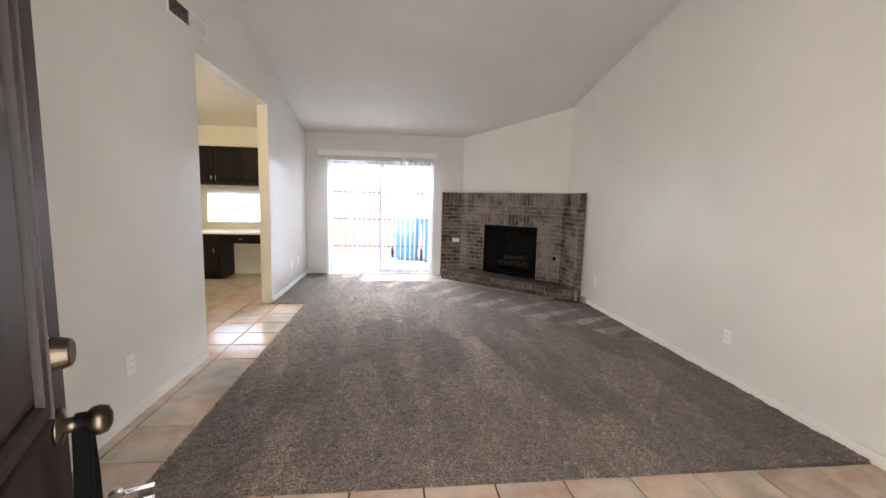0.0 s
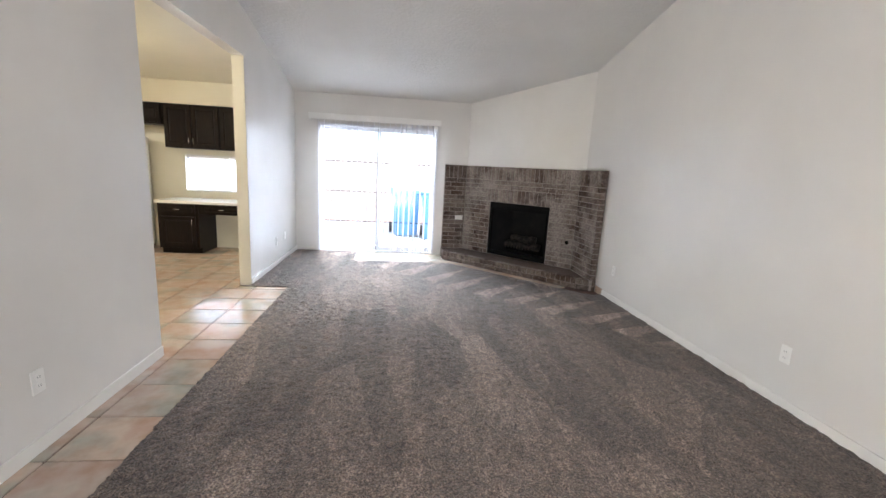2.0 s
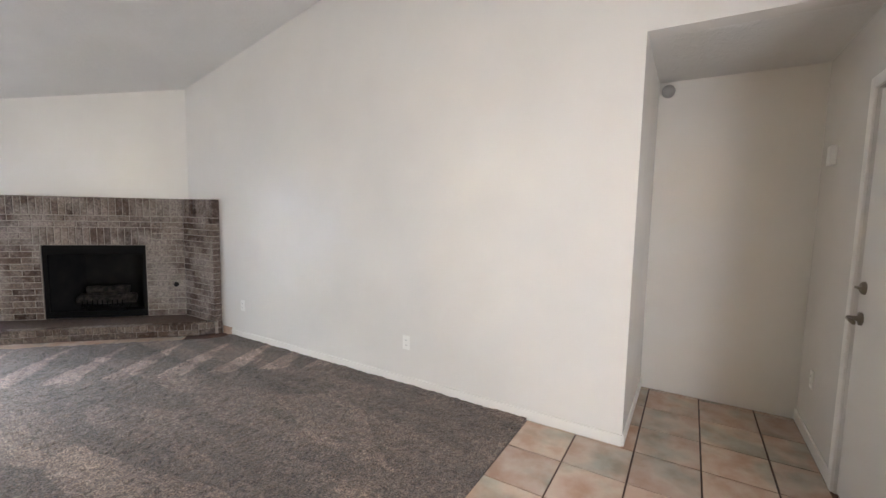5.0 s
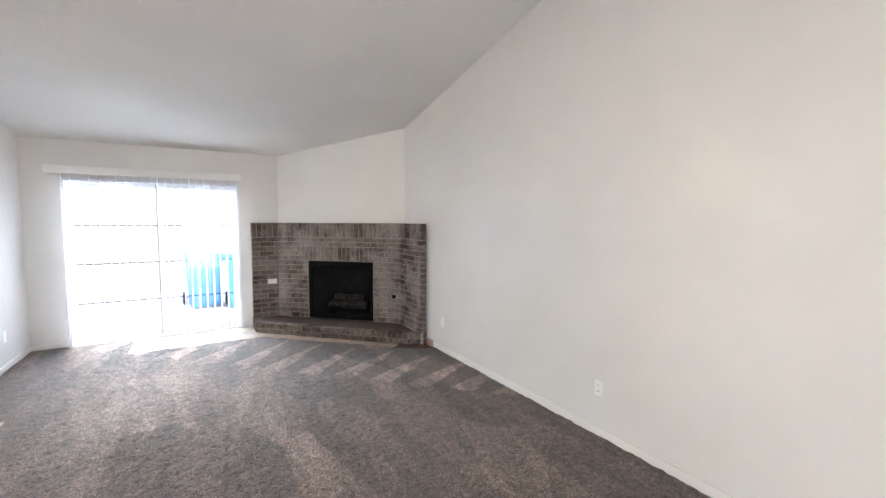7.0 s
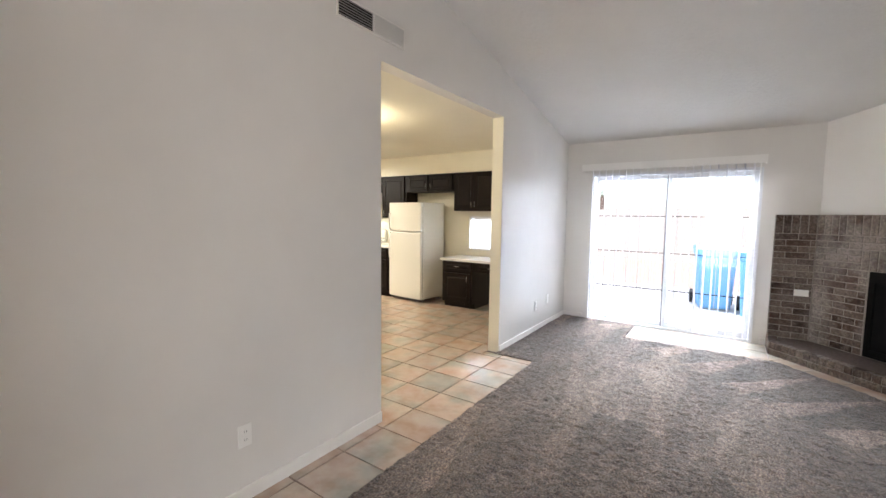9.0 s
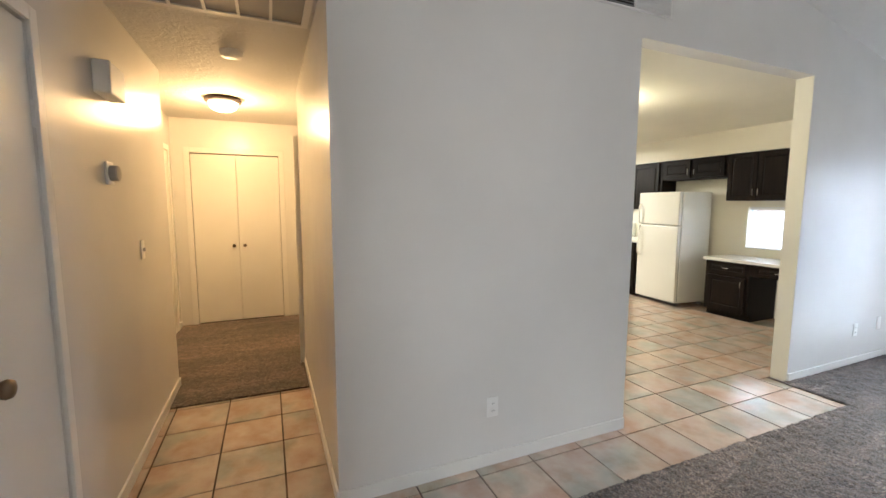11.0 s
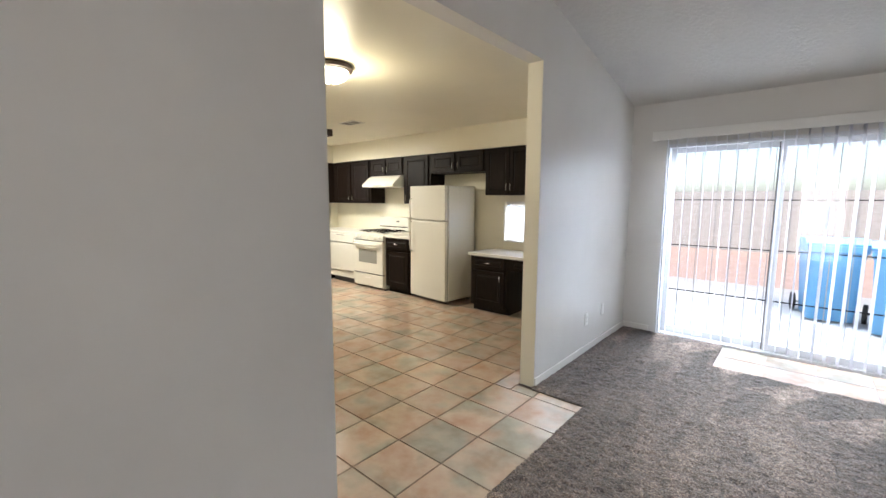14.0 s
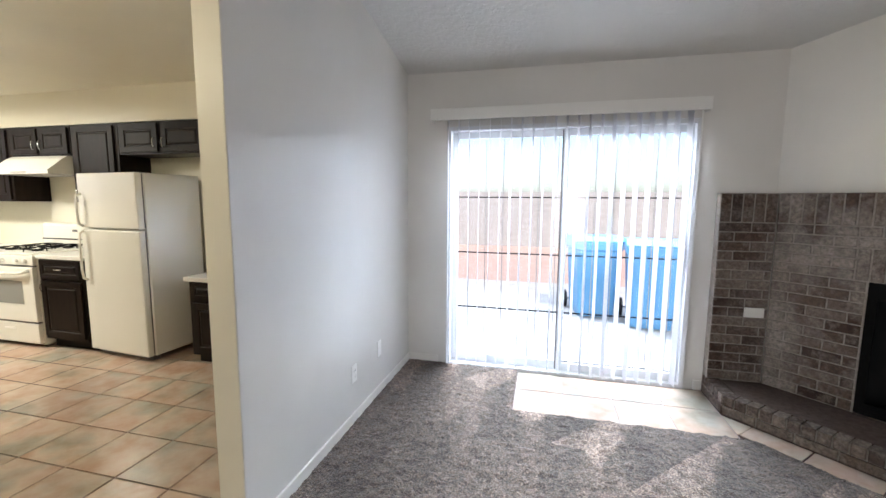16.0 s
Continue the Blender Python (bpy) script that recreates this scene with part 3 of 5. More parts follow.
# ---- sliding door ----
def sliding_door():
    d = tagged(new("door_1"), "white aluminium sliding glass patio door, closed", "door", kind="structure")
    for n, b in (("frame", (SX0, SX0 + 0.035, BACK - 0.02, BACK + 0.12, 0.0, SZ)), ("frame", (SX1 - 0.035, SX1, BACK - 0.02, BACK + 0.12, 0.0, SZ)),
                 ("frame", (SX0 + 0.035, SX1 - 0.035, BACK - 0.02, BACK + 0.12, SZ - 0.035, SZ)), ("track", (SX0 + 0.035, SX1 - 0.035, BACK - 0.02, BACK + 0.12, 0.0, 0.03))):
        bpart(n, d, M_ALU, *b, 0.003)
    mid = 1.30
    for x0, x1, y in ((SX0 + 0.037, mid + 0.025, BACK + 0.055), (mid - 0.025, SX1 - 0.037, BACK + 0.02)):
        bm = bmesh.new()
        s = 0.045
        box(bm, x0, x0 + s, y, y + 0.03, 0.032, SZ - 0.037, 0.003)
        box(bm, x1 - s, x1, y, y + 0.03, 0.032, SZ - 0.037, 0.003)
        box(bm, x0 + s, x1 - s, y, y + 0.03, 0.032, 0.10, 0.003)
        box(bm, x0 + s, x1 - s, y, y + 0.03, SZ - 0.09, SZ - 0.037, 0.003)
        panel = part("sash", bm, M_ALU, d)
        pane = bpart("pane", panel, M_GLASS, x0 + s, x1 - s, y + 0.012, y + 0.018, 0.10, SZ - 0.09)
        pane.visible_shadow = False
    bpart("gasket", d, M_SEAL, mid - 0.035, mid - 0.0255, BACK + 0.022, BACK + 0.045, 0.04, SZ - 0.045)
    bpart("handle", d, M_ALU, SX1 - 0.075, SX1 - 0.05, BACK - 0.025, BACK + 0.02, 0.9, 1.1, 0.004)
    return d


sliding_door()


def casing(x0, x1, y, z1, side, w=0.06, t=0.014):
    """Flat casing round an opening in a wall across y."""
    bm = bmesh.new()
    a, b = sorted((y, y + side * t))
    box(bm, x0 - w, x0, a, b, 0.0, z1 + w, 0.003)
    box(bm, x1, x1 + w, a, b, 0.0, z1 + w, 0.003)
    box(bm, x0, x1, a, b, z1, z1 + w, 0.003)
    return tagged(finish("trim", bm, M_TRIM), kind="structure")


# security bars outside the sliding door
bars = thing("security_grille", "thin black iron security bars outside the glass patio door", "grille", (0, BACK + 0.16, 0))
bm = bmesh.new()
for z in (0.06, 0.49, 0.98, 1.46, 1.96):
    box(bm, SX0 + 0.03, SX1 - 0.03, -0.005, 0.005, z - 0.005, z + 0.005)
part("crossbar", bm, M_BLACK, bars)
for i in range(13):
    x = 0.355 + i * 0.148
    bm = bmesh.new()
    rod(bm, [(x, 0.0, 0.02), (x, 0.0, 2.0)], 0.004, 6)
    part("bar", bm, M_GREYPLASTIC, bars)

# valance and slats
val = thing("vertical_blind", "white vertical blind with turned vinyl slats and a flat valance", "blind", (1.238, 7.9, 2.112))
bm = bmesh.new()
box(bm, -1.01, 1.01, -0.012, 0.0, -0.045, 0.045, 0.003)
box(bm, -1.01, -0.998, 0.0, 0.1, -0.045, 0.045)
box(bm, 0.998, 1.01, 0.0, 0.1, -0.045, 0.045)
part("valance", bm, M_PVC, val)
bpart("headrail", val, M_PVC, -0.97, 0.97, 0.03, 0.075, 0.0, 0.035)
slat = bmesh.new()
N = 5
for i in range(N):
    s0, s1 = (i / N - 0.5) * 0.089, ((i + 1) / N - 0.5) * 0.089
    c0, c1 = 0.004 * (1 - (2 * i / N - 1) ** 2), 0.004 * (1 - (2 * (i + 1) / N - 1) ** 2)
    vs = [slat.verts.new(p) for p in ((c0, s0, -2.08), (c1, s1, -2.08), (c1, s1, -0.01), (c0, s0, -0.01))]
    slat.faces.new(vs)
slat_me = bpy.data.meshes.new("slat")
bmesh.ops.solidify(slat, geom=slat.faces[:], thickness=0.0008)
slat.to_mesh(slat_me)
slat.free()
slat_me.materials.append(M_BLIND)
rs = random.Random(4)
for i in range(22):
    ob = new("slat", slat_me)
    ob.parent = val
    ob.matrix_basis = pose(-0.872 + i * 0.0842, 0.052, 0.0, 0, 0, 9 + rs.uniform(-3, 3))


bm = bmesh.new()
rod(bm, [(0.955, 0.0, -0.02), (0.955, -0.01, -0.9)], 0.005, 8)
part("wand", bm, M_PVC, val)


# ---- plain doors ----
def door_leaf(name, label, x0, x1, z1, origin, rz=0.0, mat=M_DOOR, knobs=(), th=0.035, kind="structure"):
    d = tagged(new(name), label, "door", kind=kind)
    d.matrix_world = pose(*origin, 0, 0, rz)
    bpart("leaf", d, mat, x0, x1, -th, 0, 0.012, z1, 0.002)
    for kx, kz, m in knobs:
        bm = bmesh.new()
        lathe(bm, [(0.03, 0.0), (0.03, 0.006), (0.012, 0.01), (0.011, 0.03), (0.024, 0.038), (0.028, 0.05), (0.024, 0.062), (0.01, 0.067)], (kx, 0, kz), "y")
        part("knob", bm, m, d, smooth=True)
    return d


closet = door_leaf("door_2", "white flush closet door with a dark round knob, closed", 0.065, 0.615, 2.04, (0, HY - 0.005, 0), knobs=[(0.47, 0.955, M_BRONZE)])
for z in (0.25, 1.75):
    bpart("hinge", closet, M_TRIM, 0.052, 0.064, -0.004, 0.010, z - 0.045, z + 0.045, 0.002)
casing(0.06, 0.62, HY, 2.05, 1, 0.05)

for k, (a, b, ky) in enumerate(((1.225, 1.697, 1.64), (1.703, 2.175, 1.76))):
    d = tagged(new("door_%d" % (3 + k)), "white flush linen closet door with a small bronze knob", "door", kind="structure")
    bpart("leaf", d, M_DOOR, -3.76, -3.725, a, b, 0.025, 2.04, 0.002)
    bm = bmesh.new()
    lathe(bm, [(0.02, 0.0), (0.02, 0.004), (0.008, 0.008), (0.008, 0.02), (0.017, 0.026), (0.018, 0.036), (0.008, 0.042)], (-3.725, ky, 0.95), "x")
    part("knob", bm, M_BRONZE, d, smooth=True)
    for z in (0.3, 1.75):
        bpart("hinge", d, M_TRIM, -3.725, -3.716, a + 0.004 if k == 0 else b - 0.014, a + 0.014 if k == 0 else b - 0.004, z - 0.04, z + 0.04)
bm = bmesh.new()
box(bm, -3.72, -3.708, 1.16, 1.22, 0.0, 2.11, 0.003)
box(bm, -3.72, -3.708, 2.18, 2.24, 0.0, 2.11, 0.003)
box(bm, -3.72, -3.708, 1.22, 2.18, 2.05, 2.11, 0.003)
tagged(finish("trim", bm, M_TRIM), kind="structure")
# flush door in the recess wall south of the hall end
d8 = tagged(new("door_8"), "white flush bathroom door with a small bronze knob, closed", "door", kind="structure")
bpart("leaf", d8, M_DOOR, -3.48, -2.82, 1.0405, 1.047, 0.02, 2.03, 0.001)
bm = bmesh.new()
lathe(bm, [(0.02, 0.0), (0.02, 0.004), (0.008, 0.008), (0.008, 0.02), (0.017, 0.026), (0.018, 0.036), (0.008, 0.042)], (-2.89, 1.047, 1.0), "y")
part("knob", bm, M_BRONZE, d8, smooth=True)
casing(-3.49, -2.81, 1.04, 2.04, 1)
# door on the north side of the hall, ajar
hd = tagged(new("door_5"), "white flush bedroom door off the hall, standing open", "door", kind="structure")
bpart("leaf", hd, M_DOOR, -1.992, -1.957, 2.262, 2.505, 0.012, 2.04, 0.002)

garage = tagged(new("door_6"), "white flush door with a nickel deadbolt and lever, closed", "door", kind="structure")
bpart("leaf", garage, M_DOOR, 3.45, 4.26, 0.75, 0.79, 0.012, 2.03, 0.002)
bm = bmesh.new()
lathe(bm, [(0.032, 0.79), (0.032, 0.80), (0.012, 0.805), (0.011, 0.84)], (4.19, 0, 0.94), "y")
rod(bm, [(4.19, 0.84, 0.94), (4.13, 0.845, 0.94), (4.08, 0.845, 0.937)], 0.009)
part("lever", bm, M_NICKEL, garage, smooth=True)
bm = bmesh.new()
lathe(bm, [(0.032, 0.79), (0.030, 0.80), (0.022, 0.806)], (4.19, 0, 1.09), "y")
box(bm, 4.165, 4.215, 0.806, 0.822, 1.084, 1.096, 0.002)
part("deadbolt", bm, M_NICKEL, garage)
casing(3.44, 4.27, 0.80, 2.04, 1)


# front door, open against the closet wall
def front_door():
    d = tagged(new("door_7"), "dark brown panelled front door, open, keys hanging in the lock", "door", kind="structure")
    d.matrix_world = pose(1.352, 0.515, 0, 0, 0, 113.2)
    # local x runs from the hinge to the free edge, local -y faces the room
    bm = bmesh.new()
    box(bm, 0, 0.91, 0.0, 0.04, 0.012, 2.03, 0.002)
    part("leaf", bm, M_FRONTDOOR, d)
    for px0, px1 in ((0.10, 0.41), (0.50, 0.815)):
        for pz0, pz1 in ((0.20, 0.85), (1.0, 1.70), (1.79, 1.93)):
            bm = bmesh.new()
            v = box(bm, px0, px1, -0.010, 0.0, pz0, pz1)
            f = next(q for q in v[0].link_faces if all(w.co.y < -0.009 for w in q.verts))
            for t, dd in ((0.004, 0.0), (0.004, -0.009), (0.007, 0.0), (0.004, 0.009), (0.020, 0.0), (0.005, -0.010), (0.008, 0.0), (0.020, 0.008)):
                bmesh.ops.inset_region(bm, faces=[f], thickness=t, depth=dd, use_even_offset=True)
            part("panel", bm, M_FRONTDOOR, d)
    bm = bmesh.new()
    lathe(bm, [(0.029, 0.0), (0.029, -0.004), (0.0225, -0.024), (0.0195, -0.026), (0.008, -0.026)], (0.862, 0, 1.09), "y", 32)
    part("deadbolt", bm, M_OLDBRASS, d)
    bm = bmesh.new()
    lathe(bm, [(0.030, 0.0), (0.030, -0.006), (0.013, -0.010), (0.011, -0.033), (0.017, -0.037), (0.0235, -0.045), (0.025, -0.055), (0.0215, -0.066), (0.012, -0.071), (0.005, -0.072)], (0.857, 0, 0.968), "y", 28)
    part("knob", bm, M_OLDBRASS, d, smooth=True)
    return d


front_door()
keys = thing("key_bundle", "black key pouch and chrome keys hanging from the door knob", "keys", (1.352, 0.515, 0.0), rz=113.2)
bm = bmesh.new()
prism(bm, [(0.848, 0.985), (0.866, 0.985), (0.870, 0.93), (0.882, 0.86), (0.886, 0.74), (0.830, 0.74), (0.832, 0.86), (0.843, 0.93)], -0.046, -0.018, "y")
bmesh.ops.bevel(bm, geom=bm.edges[:], offset=0.005, segments=2, affect="EDGES")
part("pouch", bm, M_LEATHER, keys, "black leather pouch")
bm = bmesh.new()
rod(bm, [(0.85 + 0.016 * math.cos(k * math.pi / 6), -0.055, 0.800 + 0.016 * math.sin(k * math.pi / 6)) for k in range(13)], 0.002, 6)
part("ring", bm, M_CHROME, keys, "chrome ring")
for k, (dx, dz) in enumerate(((0.0, 0.0), (0.02, -0.012), (0.035, 0.004))):
    bm = bmesh.new()
    lathe(bm, [(0.013, -0.001), (0.013, 0.001)], (0.872 + dx, -0.06, 0.79 + dz), "x", 16)
    box(bm, 0.871 + dx, 0.873 + dx, -0.118, -0.068, 0.785 + dz, 0.795 + dz)
    part("key", bm, M_CHROME, keys, "chrome key")
casing(FX0, FX1, 0.5, 2.05, 1)

# ---- fireplace ----
fire = thing("fireplace", "whitewashed brown brick corner fireplace with a raised hearth", "fireplace", (3.3, 7.0, 0))
F_INV = Matrix.Translation((-3.3, -7.0, 0))
FZ, HZ = 1.495, 0.135
DB = 10.62      # brick face of the diagonal: x + y
YL, XR = 7.915, 4.035
A0, A1 = (2.355, YL), (DB - YL, YL)
B0, B1 = A1, (XR, DB - XR)
C0, C1 = B1, (XR, 5.98)
BL, BH, MJ = 0.195, 0.0575, 0.0095
FB0, FB1, FBZ = 0.48, 1.49, 0.955     # firebox along the diagonal, and its top
brick_meshes = {}
rb = random.Random(7)


def brick_mesh(l, h, d):
    key = (round(l, 3), round(h, 3), round(d, 3))
    if key not in brick_meshes:
        bm = bmesh.new()
        box(bm, 0, l, 0, d, 0, h)
        front = [e for e in bm.edges if all(v.co.y < 0.001 for v in e.verts)]
        bmesh.ops.bevel(bm, geom=front, offset=0.004, segments=1, affect="EDGES")
        me = bpy.data.meshes.new("brick")
        bm.to_mesh(me)
        bm.free()
        me.materials.append(M_BRICK)
        brick_meshes[key] = me
    return brick_meshes[key]


bricks = []


def lay(p0, p1, s, z, l, h, proud=0.0):
    """A brick on the face from p0 to p1, s along it; its face stands proud."""
    bricks.append((p0, p1, s, z, l, h, proud))


def rows(p0, p1, s0, s1, z0, z1, shift=0):
    n = max(1, round((z1 - z0) / (BH + MJ)))
    ch = (z1 - z0) / n
    for k in range(n):
        z = z0 + k * ch
        s = s0
        first = (BL + MJ) / 2 if (k + shift) % 2 else BL + MJ
        while s < s1 - 0.02:
            l = min(first, s1 - s)
            if s1 - (s + l) < 0.035:
                l = s1 - s
            lay(p0, p1, s + MJ / 2, z + MJ / 2, l - MJ, ch - MJ, rb.uniform(0, 0.003))
            s += l
            first = BL + MJ


def soldiers(p0, p1, s0, s1, z0, z1):
    n = max(1, round((s1 - s0) / (BH + MJ)))
    w = (s1 - s0) / n
    for k in range(n):
        lay(p0, p1, s0 + k * w + MJ / 2, z0 + MJ / 2, w - MJ, z1 - z0 - MJ, rb.uniform(0, 0.003))


def dist(a, b):
    return math.hypot(a[0] - b[0], a[1] - b[1])


LA, LB, LC = dist(A0, A1), dist(B0, B1), dist(C0, C1)
ZS = FZ - 0.205
rows(A0, A1, 0, LA, HZ, ZS), soldiers(A0, A1, 0, LA, ZS, FZ)
rows(C0, C1, 0, LC, HZ, ZS, 1), soldiers(C0, C1, 0, LC, ZS, FZ)
rows(B0, B1, 0, FB0, HZ, FBZ + 0.005), rows(B0, B1, FB1, LB, HZ, FBZ + 0.005)
rows(B0, B1, 0, FB0 - 0.06, FBZ + 0.005, ZS), rows(B0, B1, FB1 + 0.06, LB, FBZ + 0.005, ZS)
soldiers(B0, B1, FB0 - 0.06, FB1 + 0.06, FBZ + 0.005, FBZ + 0.205)
rows(B0, B1, FB0 - 0.06, FB1 + 0.06, FBZ + 0.205, ZS)
soldiers(B0, B1, 0, LB, ZS, FZ)


def on_diag(s, d=0.0):
    """A point s along the diagonal brick face, d behind it."""
    u = 0.7071
    return (B0[0] + s * u + d * u, B0[1] - s * u + d * u)


# mortar core
bm = bmesh.new()
g = 0.006
prism(bm, [(A0[0] + 0.002, YL + g), (A1[0] + g * 0.4, YL + g), (DG - BACK - 0.004, BACK - 0.003), (A0[0] + 0.002, BACK - 0.003)], 0.0, FZ - 0.001)
prism(bm, [(XR + g, C0[1] + g * 0.4), (XR + g, C1[1] + 0.013), (RW - 0.003, C1[1] + 0.013), (RW - 0.003, DG - RW - 0.004)], 0.0, FZ - 0.001)
for s0, s1, z0, z1 in ((0.0, FB0 + 0.004, 0.0, FZ - 0.001), (FB1 - 0.004, LB, 0.0, FZ - 0.001), (FB0 + 0.004, FB1 - 0.004, FBZ + 0.004, FZ - 0.001)):
    prism(bm, [on_diag(s0, g), on_diag(s1, g), on_diag(s1, 0.073), on_diag(s0, 0.073)], z0, z1)
bm.transform(F_INV)
tagged(part("mortar", bm, M_MORTAR, fire), kind="stuff")
for p0, p1, s, z, l, h, proud in bricks:
    a = math.degrees(math.atan2(p1[1] - p0[1], p1[0] - p0[0]))
    ob = new("brick", brick_mesh(l, h, 0.05 if p0 != C0 else 0.078))
    ob.parent = fire
    ob.matrix_basis = F_INV @ pose(p0[0], p0[1], 0, 0, 0, a) @ pose(s, -proud, z)

# firebox
bm = bmesh.new()
q = [on_diag(FB0 + 0.005, 0.045), on_diag(FB1 - 0.005, 0.045), on_diag(FB1 - 0.16, 0.5), on_diag(FB0 + 0.16, 0.5)]
for i, j in ((1, 2), (2, 3), (3, 0)):
    vs = [bm.verts.new((*q[i], HZ)), bm.verts.new((*q[j], HZ)), bm.verts.new((*q[j], FBZ)), bm.verts.new((*q[i], FBZ))]
    bm.faces.new(vs)
bm.faces.new([bm.verts.new((*p, HZ + 0.004)) for p in q])
bm.faces.new([bm.verts.new((*p, FBZ - 0.004)) for p in q])
bm.transform(F_INV)
part("firebox", bm, M_SOOT_AND_SHADE, fire)
bm = bmesh.new()
for s0, s1, z0, z1 in ((FB0, FB0 + 0.05, HZ, FBZ), (FB1 - 0.05, FB1, HZ, FBZ), (FB0 + 0.05, FB1 - 0.05, FBZ - 0.10, FBZ), (FB0 + 0.05, FB1 - 0.05, HZ, HZ + 0.07)):
    prism(bm, [on_diag(s0, 0.02), on_diag(s1, 0.02), on_diag(s1, 0.045), on_diag(s0, 0.045)], z0, z1)
bm.transform(F_INV)
part("surround", bm, M_BLACK, fire, "black metal surround")
bm = bmesh.new()
for k in range(9):
    s = FB0 + 0.28 + k * 0.05
    p, q2 = on_diag(s, 0.16), on_diag(s, 0.38)
    rod(bm, [(*p, HZ + 0.17), (*p, HZ + 0.10), (*q2, HZ + 0.10)], 0.007, 6)
p, q2 = on_diag(FB0 + 0.25, 0.2), on_diag(FB1 - 0.25, 0.2)
rod(bm, [(*p, HZ + 0.09), (*q2, HZ + 0.09)], 0.008, 6)
for s in (FB0 + 0.3, FB1 - 0.3):
    p = on_diag(s, 0.2)
    rod(bm, [(*p, HZ + 0.09), (*p, HZ + 0.004)], 0.008, 6)
bm.transform(F_INV)
part("grate", bm, M_BLACK, fire)
for s0, d0, s1, d1, z, r in ((0.70, 0.2, 1.27, 0.24, 0.165, 0.05), (0.68, 0.32, 1.25, 0.28, 0.17, 0.055), (0.78, 0.24, 1.18, 0.3, 0.27, 0.05)):
    bm = bmesh.new()
    a, b = on_diag(s0, d0), on_diag(s1, d1)
    pts = [(a[0] + (b[0] - a[0]) * k / 5, a[1] + (b[1] - a[1]) * k / 5, HZ + z + 0.008 * math.sin(k * 1.9)) for k in range(6)]
    rod(bm, pts, r, 10)
    bm.transform(F_INV)
    part("log", bm, M_LOG, fire, smooth=True)
# hearth
HD = 9.98
H = [(2.355, 7.90), (2.355, HD - 2.355), (HD - 6.08, 6.08), (RW - 0.004, 5.98)]
bm = bmesh.new()
prism(bm, [(2.367, 7.90), (2.367, HD + 0.016 - 2.367), (3.907, HD + 0.016 - 3.907), (RW - 0.004, 5.992), (RW - 0.004, DG - RW), (DG - BACK, BACK - 0.004), (2.355, BACK - 0.004)], 0.0, HZ - 0.014)
bm.transform(F_INV)
part("hearth_core", bm, M_MORTAR, fire)


def hearth_edge(p0, p1, w=0.071):
    l = dist(p0, p1)
    n = round(l / w)
    a = math.degrees(math.atan2(p1[1] - p0[1], p1[0] - p0[0]))
    for row in (0, 1):
        for k in range(n if row else max(1, round(l / 0.204))):
            wl = l / (n if row else max(1, round(l / 0.204)))
            z0, z1 = (0.066, HZ) if row else (0.003, 0.060)
            ob = new("brick", brick_mesh(wl - 0.009, z1 - z0, 0.09 if row else 0.07))
            ob.parent = fire
            ob.matrix_basis = F_INV @ pose(p0[0], p0[1], 0, 0, 0, a) @ pose(k * wl + 0.0045, -0.0015 - rb.uniform(0, 0.002), z0)


hearth_edge((2.355, 7.985), H[1]), hearth_edge(H[1], H[2]), hearth_edge(H[2], (RW - 0.006, 5.975))
# hearth top, bricks laid flat in rows along the diagonal
bm = bmesh.new()
prism(bm, [(2.45, 7.9), (2.45, HD + 0.13 - 2.45), (HD + 0.13 - 6.16, 6.16), (3.99, 6.09), (4.02, 6.05), (XR, DB - XR), (DB - YL, YL)], HZ - 0.0135, HZ - 0.001)
bm.transform(F_INV)
part("hearth_top", bm, M_HEARTHTOP, fire)
# outlet in the brick and the gas key hole
bm = bmesh.new()
box(bm, 2.555, 2.68, YL - 0.012, YL - 0.002, 0.615, 0.685, 0.003)
box(bm, 2.575, 2.605, YL - 0.015, YL - 0.012, 0.632, 0.668, 0.001)
box(bm, 2.63, 2.66, YL - 0.015, YL - 0.012, 0.632, 0.668, 0.001)
tagged(finish("wall_outlet", bm, M_PVC), "white outlet plate laid sideways on the fireplace brick", "outlet")
bm = bmesh.new()
lathe(bm, [(0.028, -0.006), (0.026, 0.0), (0.012, 0.001)], (0, 0, 0), "y", 16)
ob = tagged(finish("gas_valve", bm, M_BLACK), "small dark round gas valve plate on the brick", "valve")
ob.matrix_world = pose(*on_diag(1.79), 0.50, 0, 0, -45)


# ---- wall fittings ----
def wall_outlet(at, rz, label, switch=False, blank=False):
    """A plate whose back lies on a wall; local -y faces the room."""
    t = thing("light_switch" if switch else "wall_outlet", label, "light switch" if switch else "outlet", at, rz=rz)
    bpart("plate", t, M_PVC, -0.035, 0.035, -0.006, 0, -0.057, 0.057, 0.002)
    if switch:
        bpart("toggle", t, M_PVC, -0.005, 0.005, -0.018, -0.006, -0.012, 0.012, 0.001)
    elif not blank:
        for z in (-0.021, 0.021):
            bm = bmesh.new()
            lathe(bm, [(0.016, -0.006), (0.016, -0.009)], (0, 0, z), "y", 14)
            s = part("socket", bm, M_PVC, t)
            bm = bmesh.new()
            for x in (-0.006, 0.006):
                box(bm, x - 0.0012, x + 0.0012, -0.0095, -0.0088, z - 0.005, z + 0.005)
            part("slot", bm, M_SEAL, s)
    return t


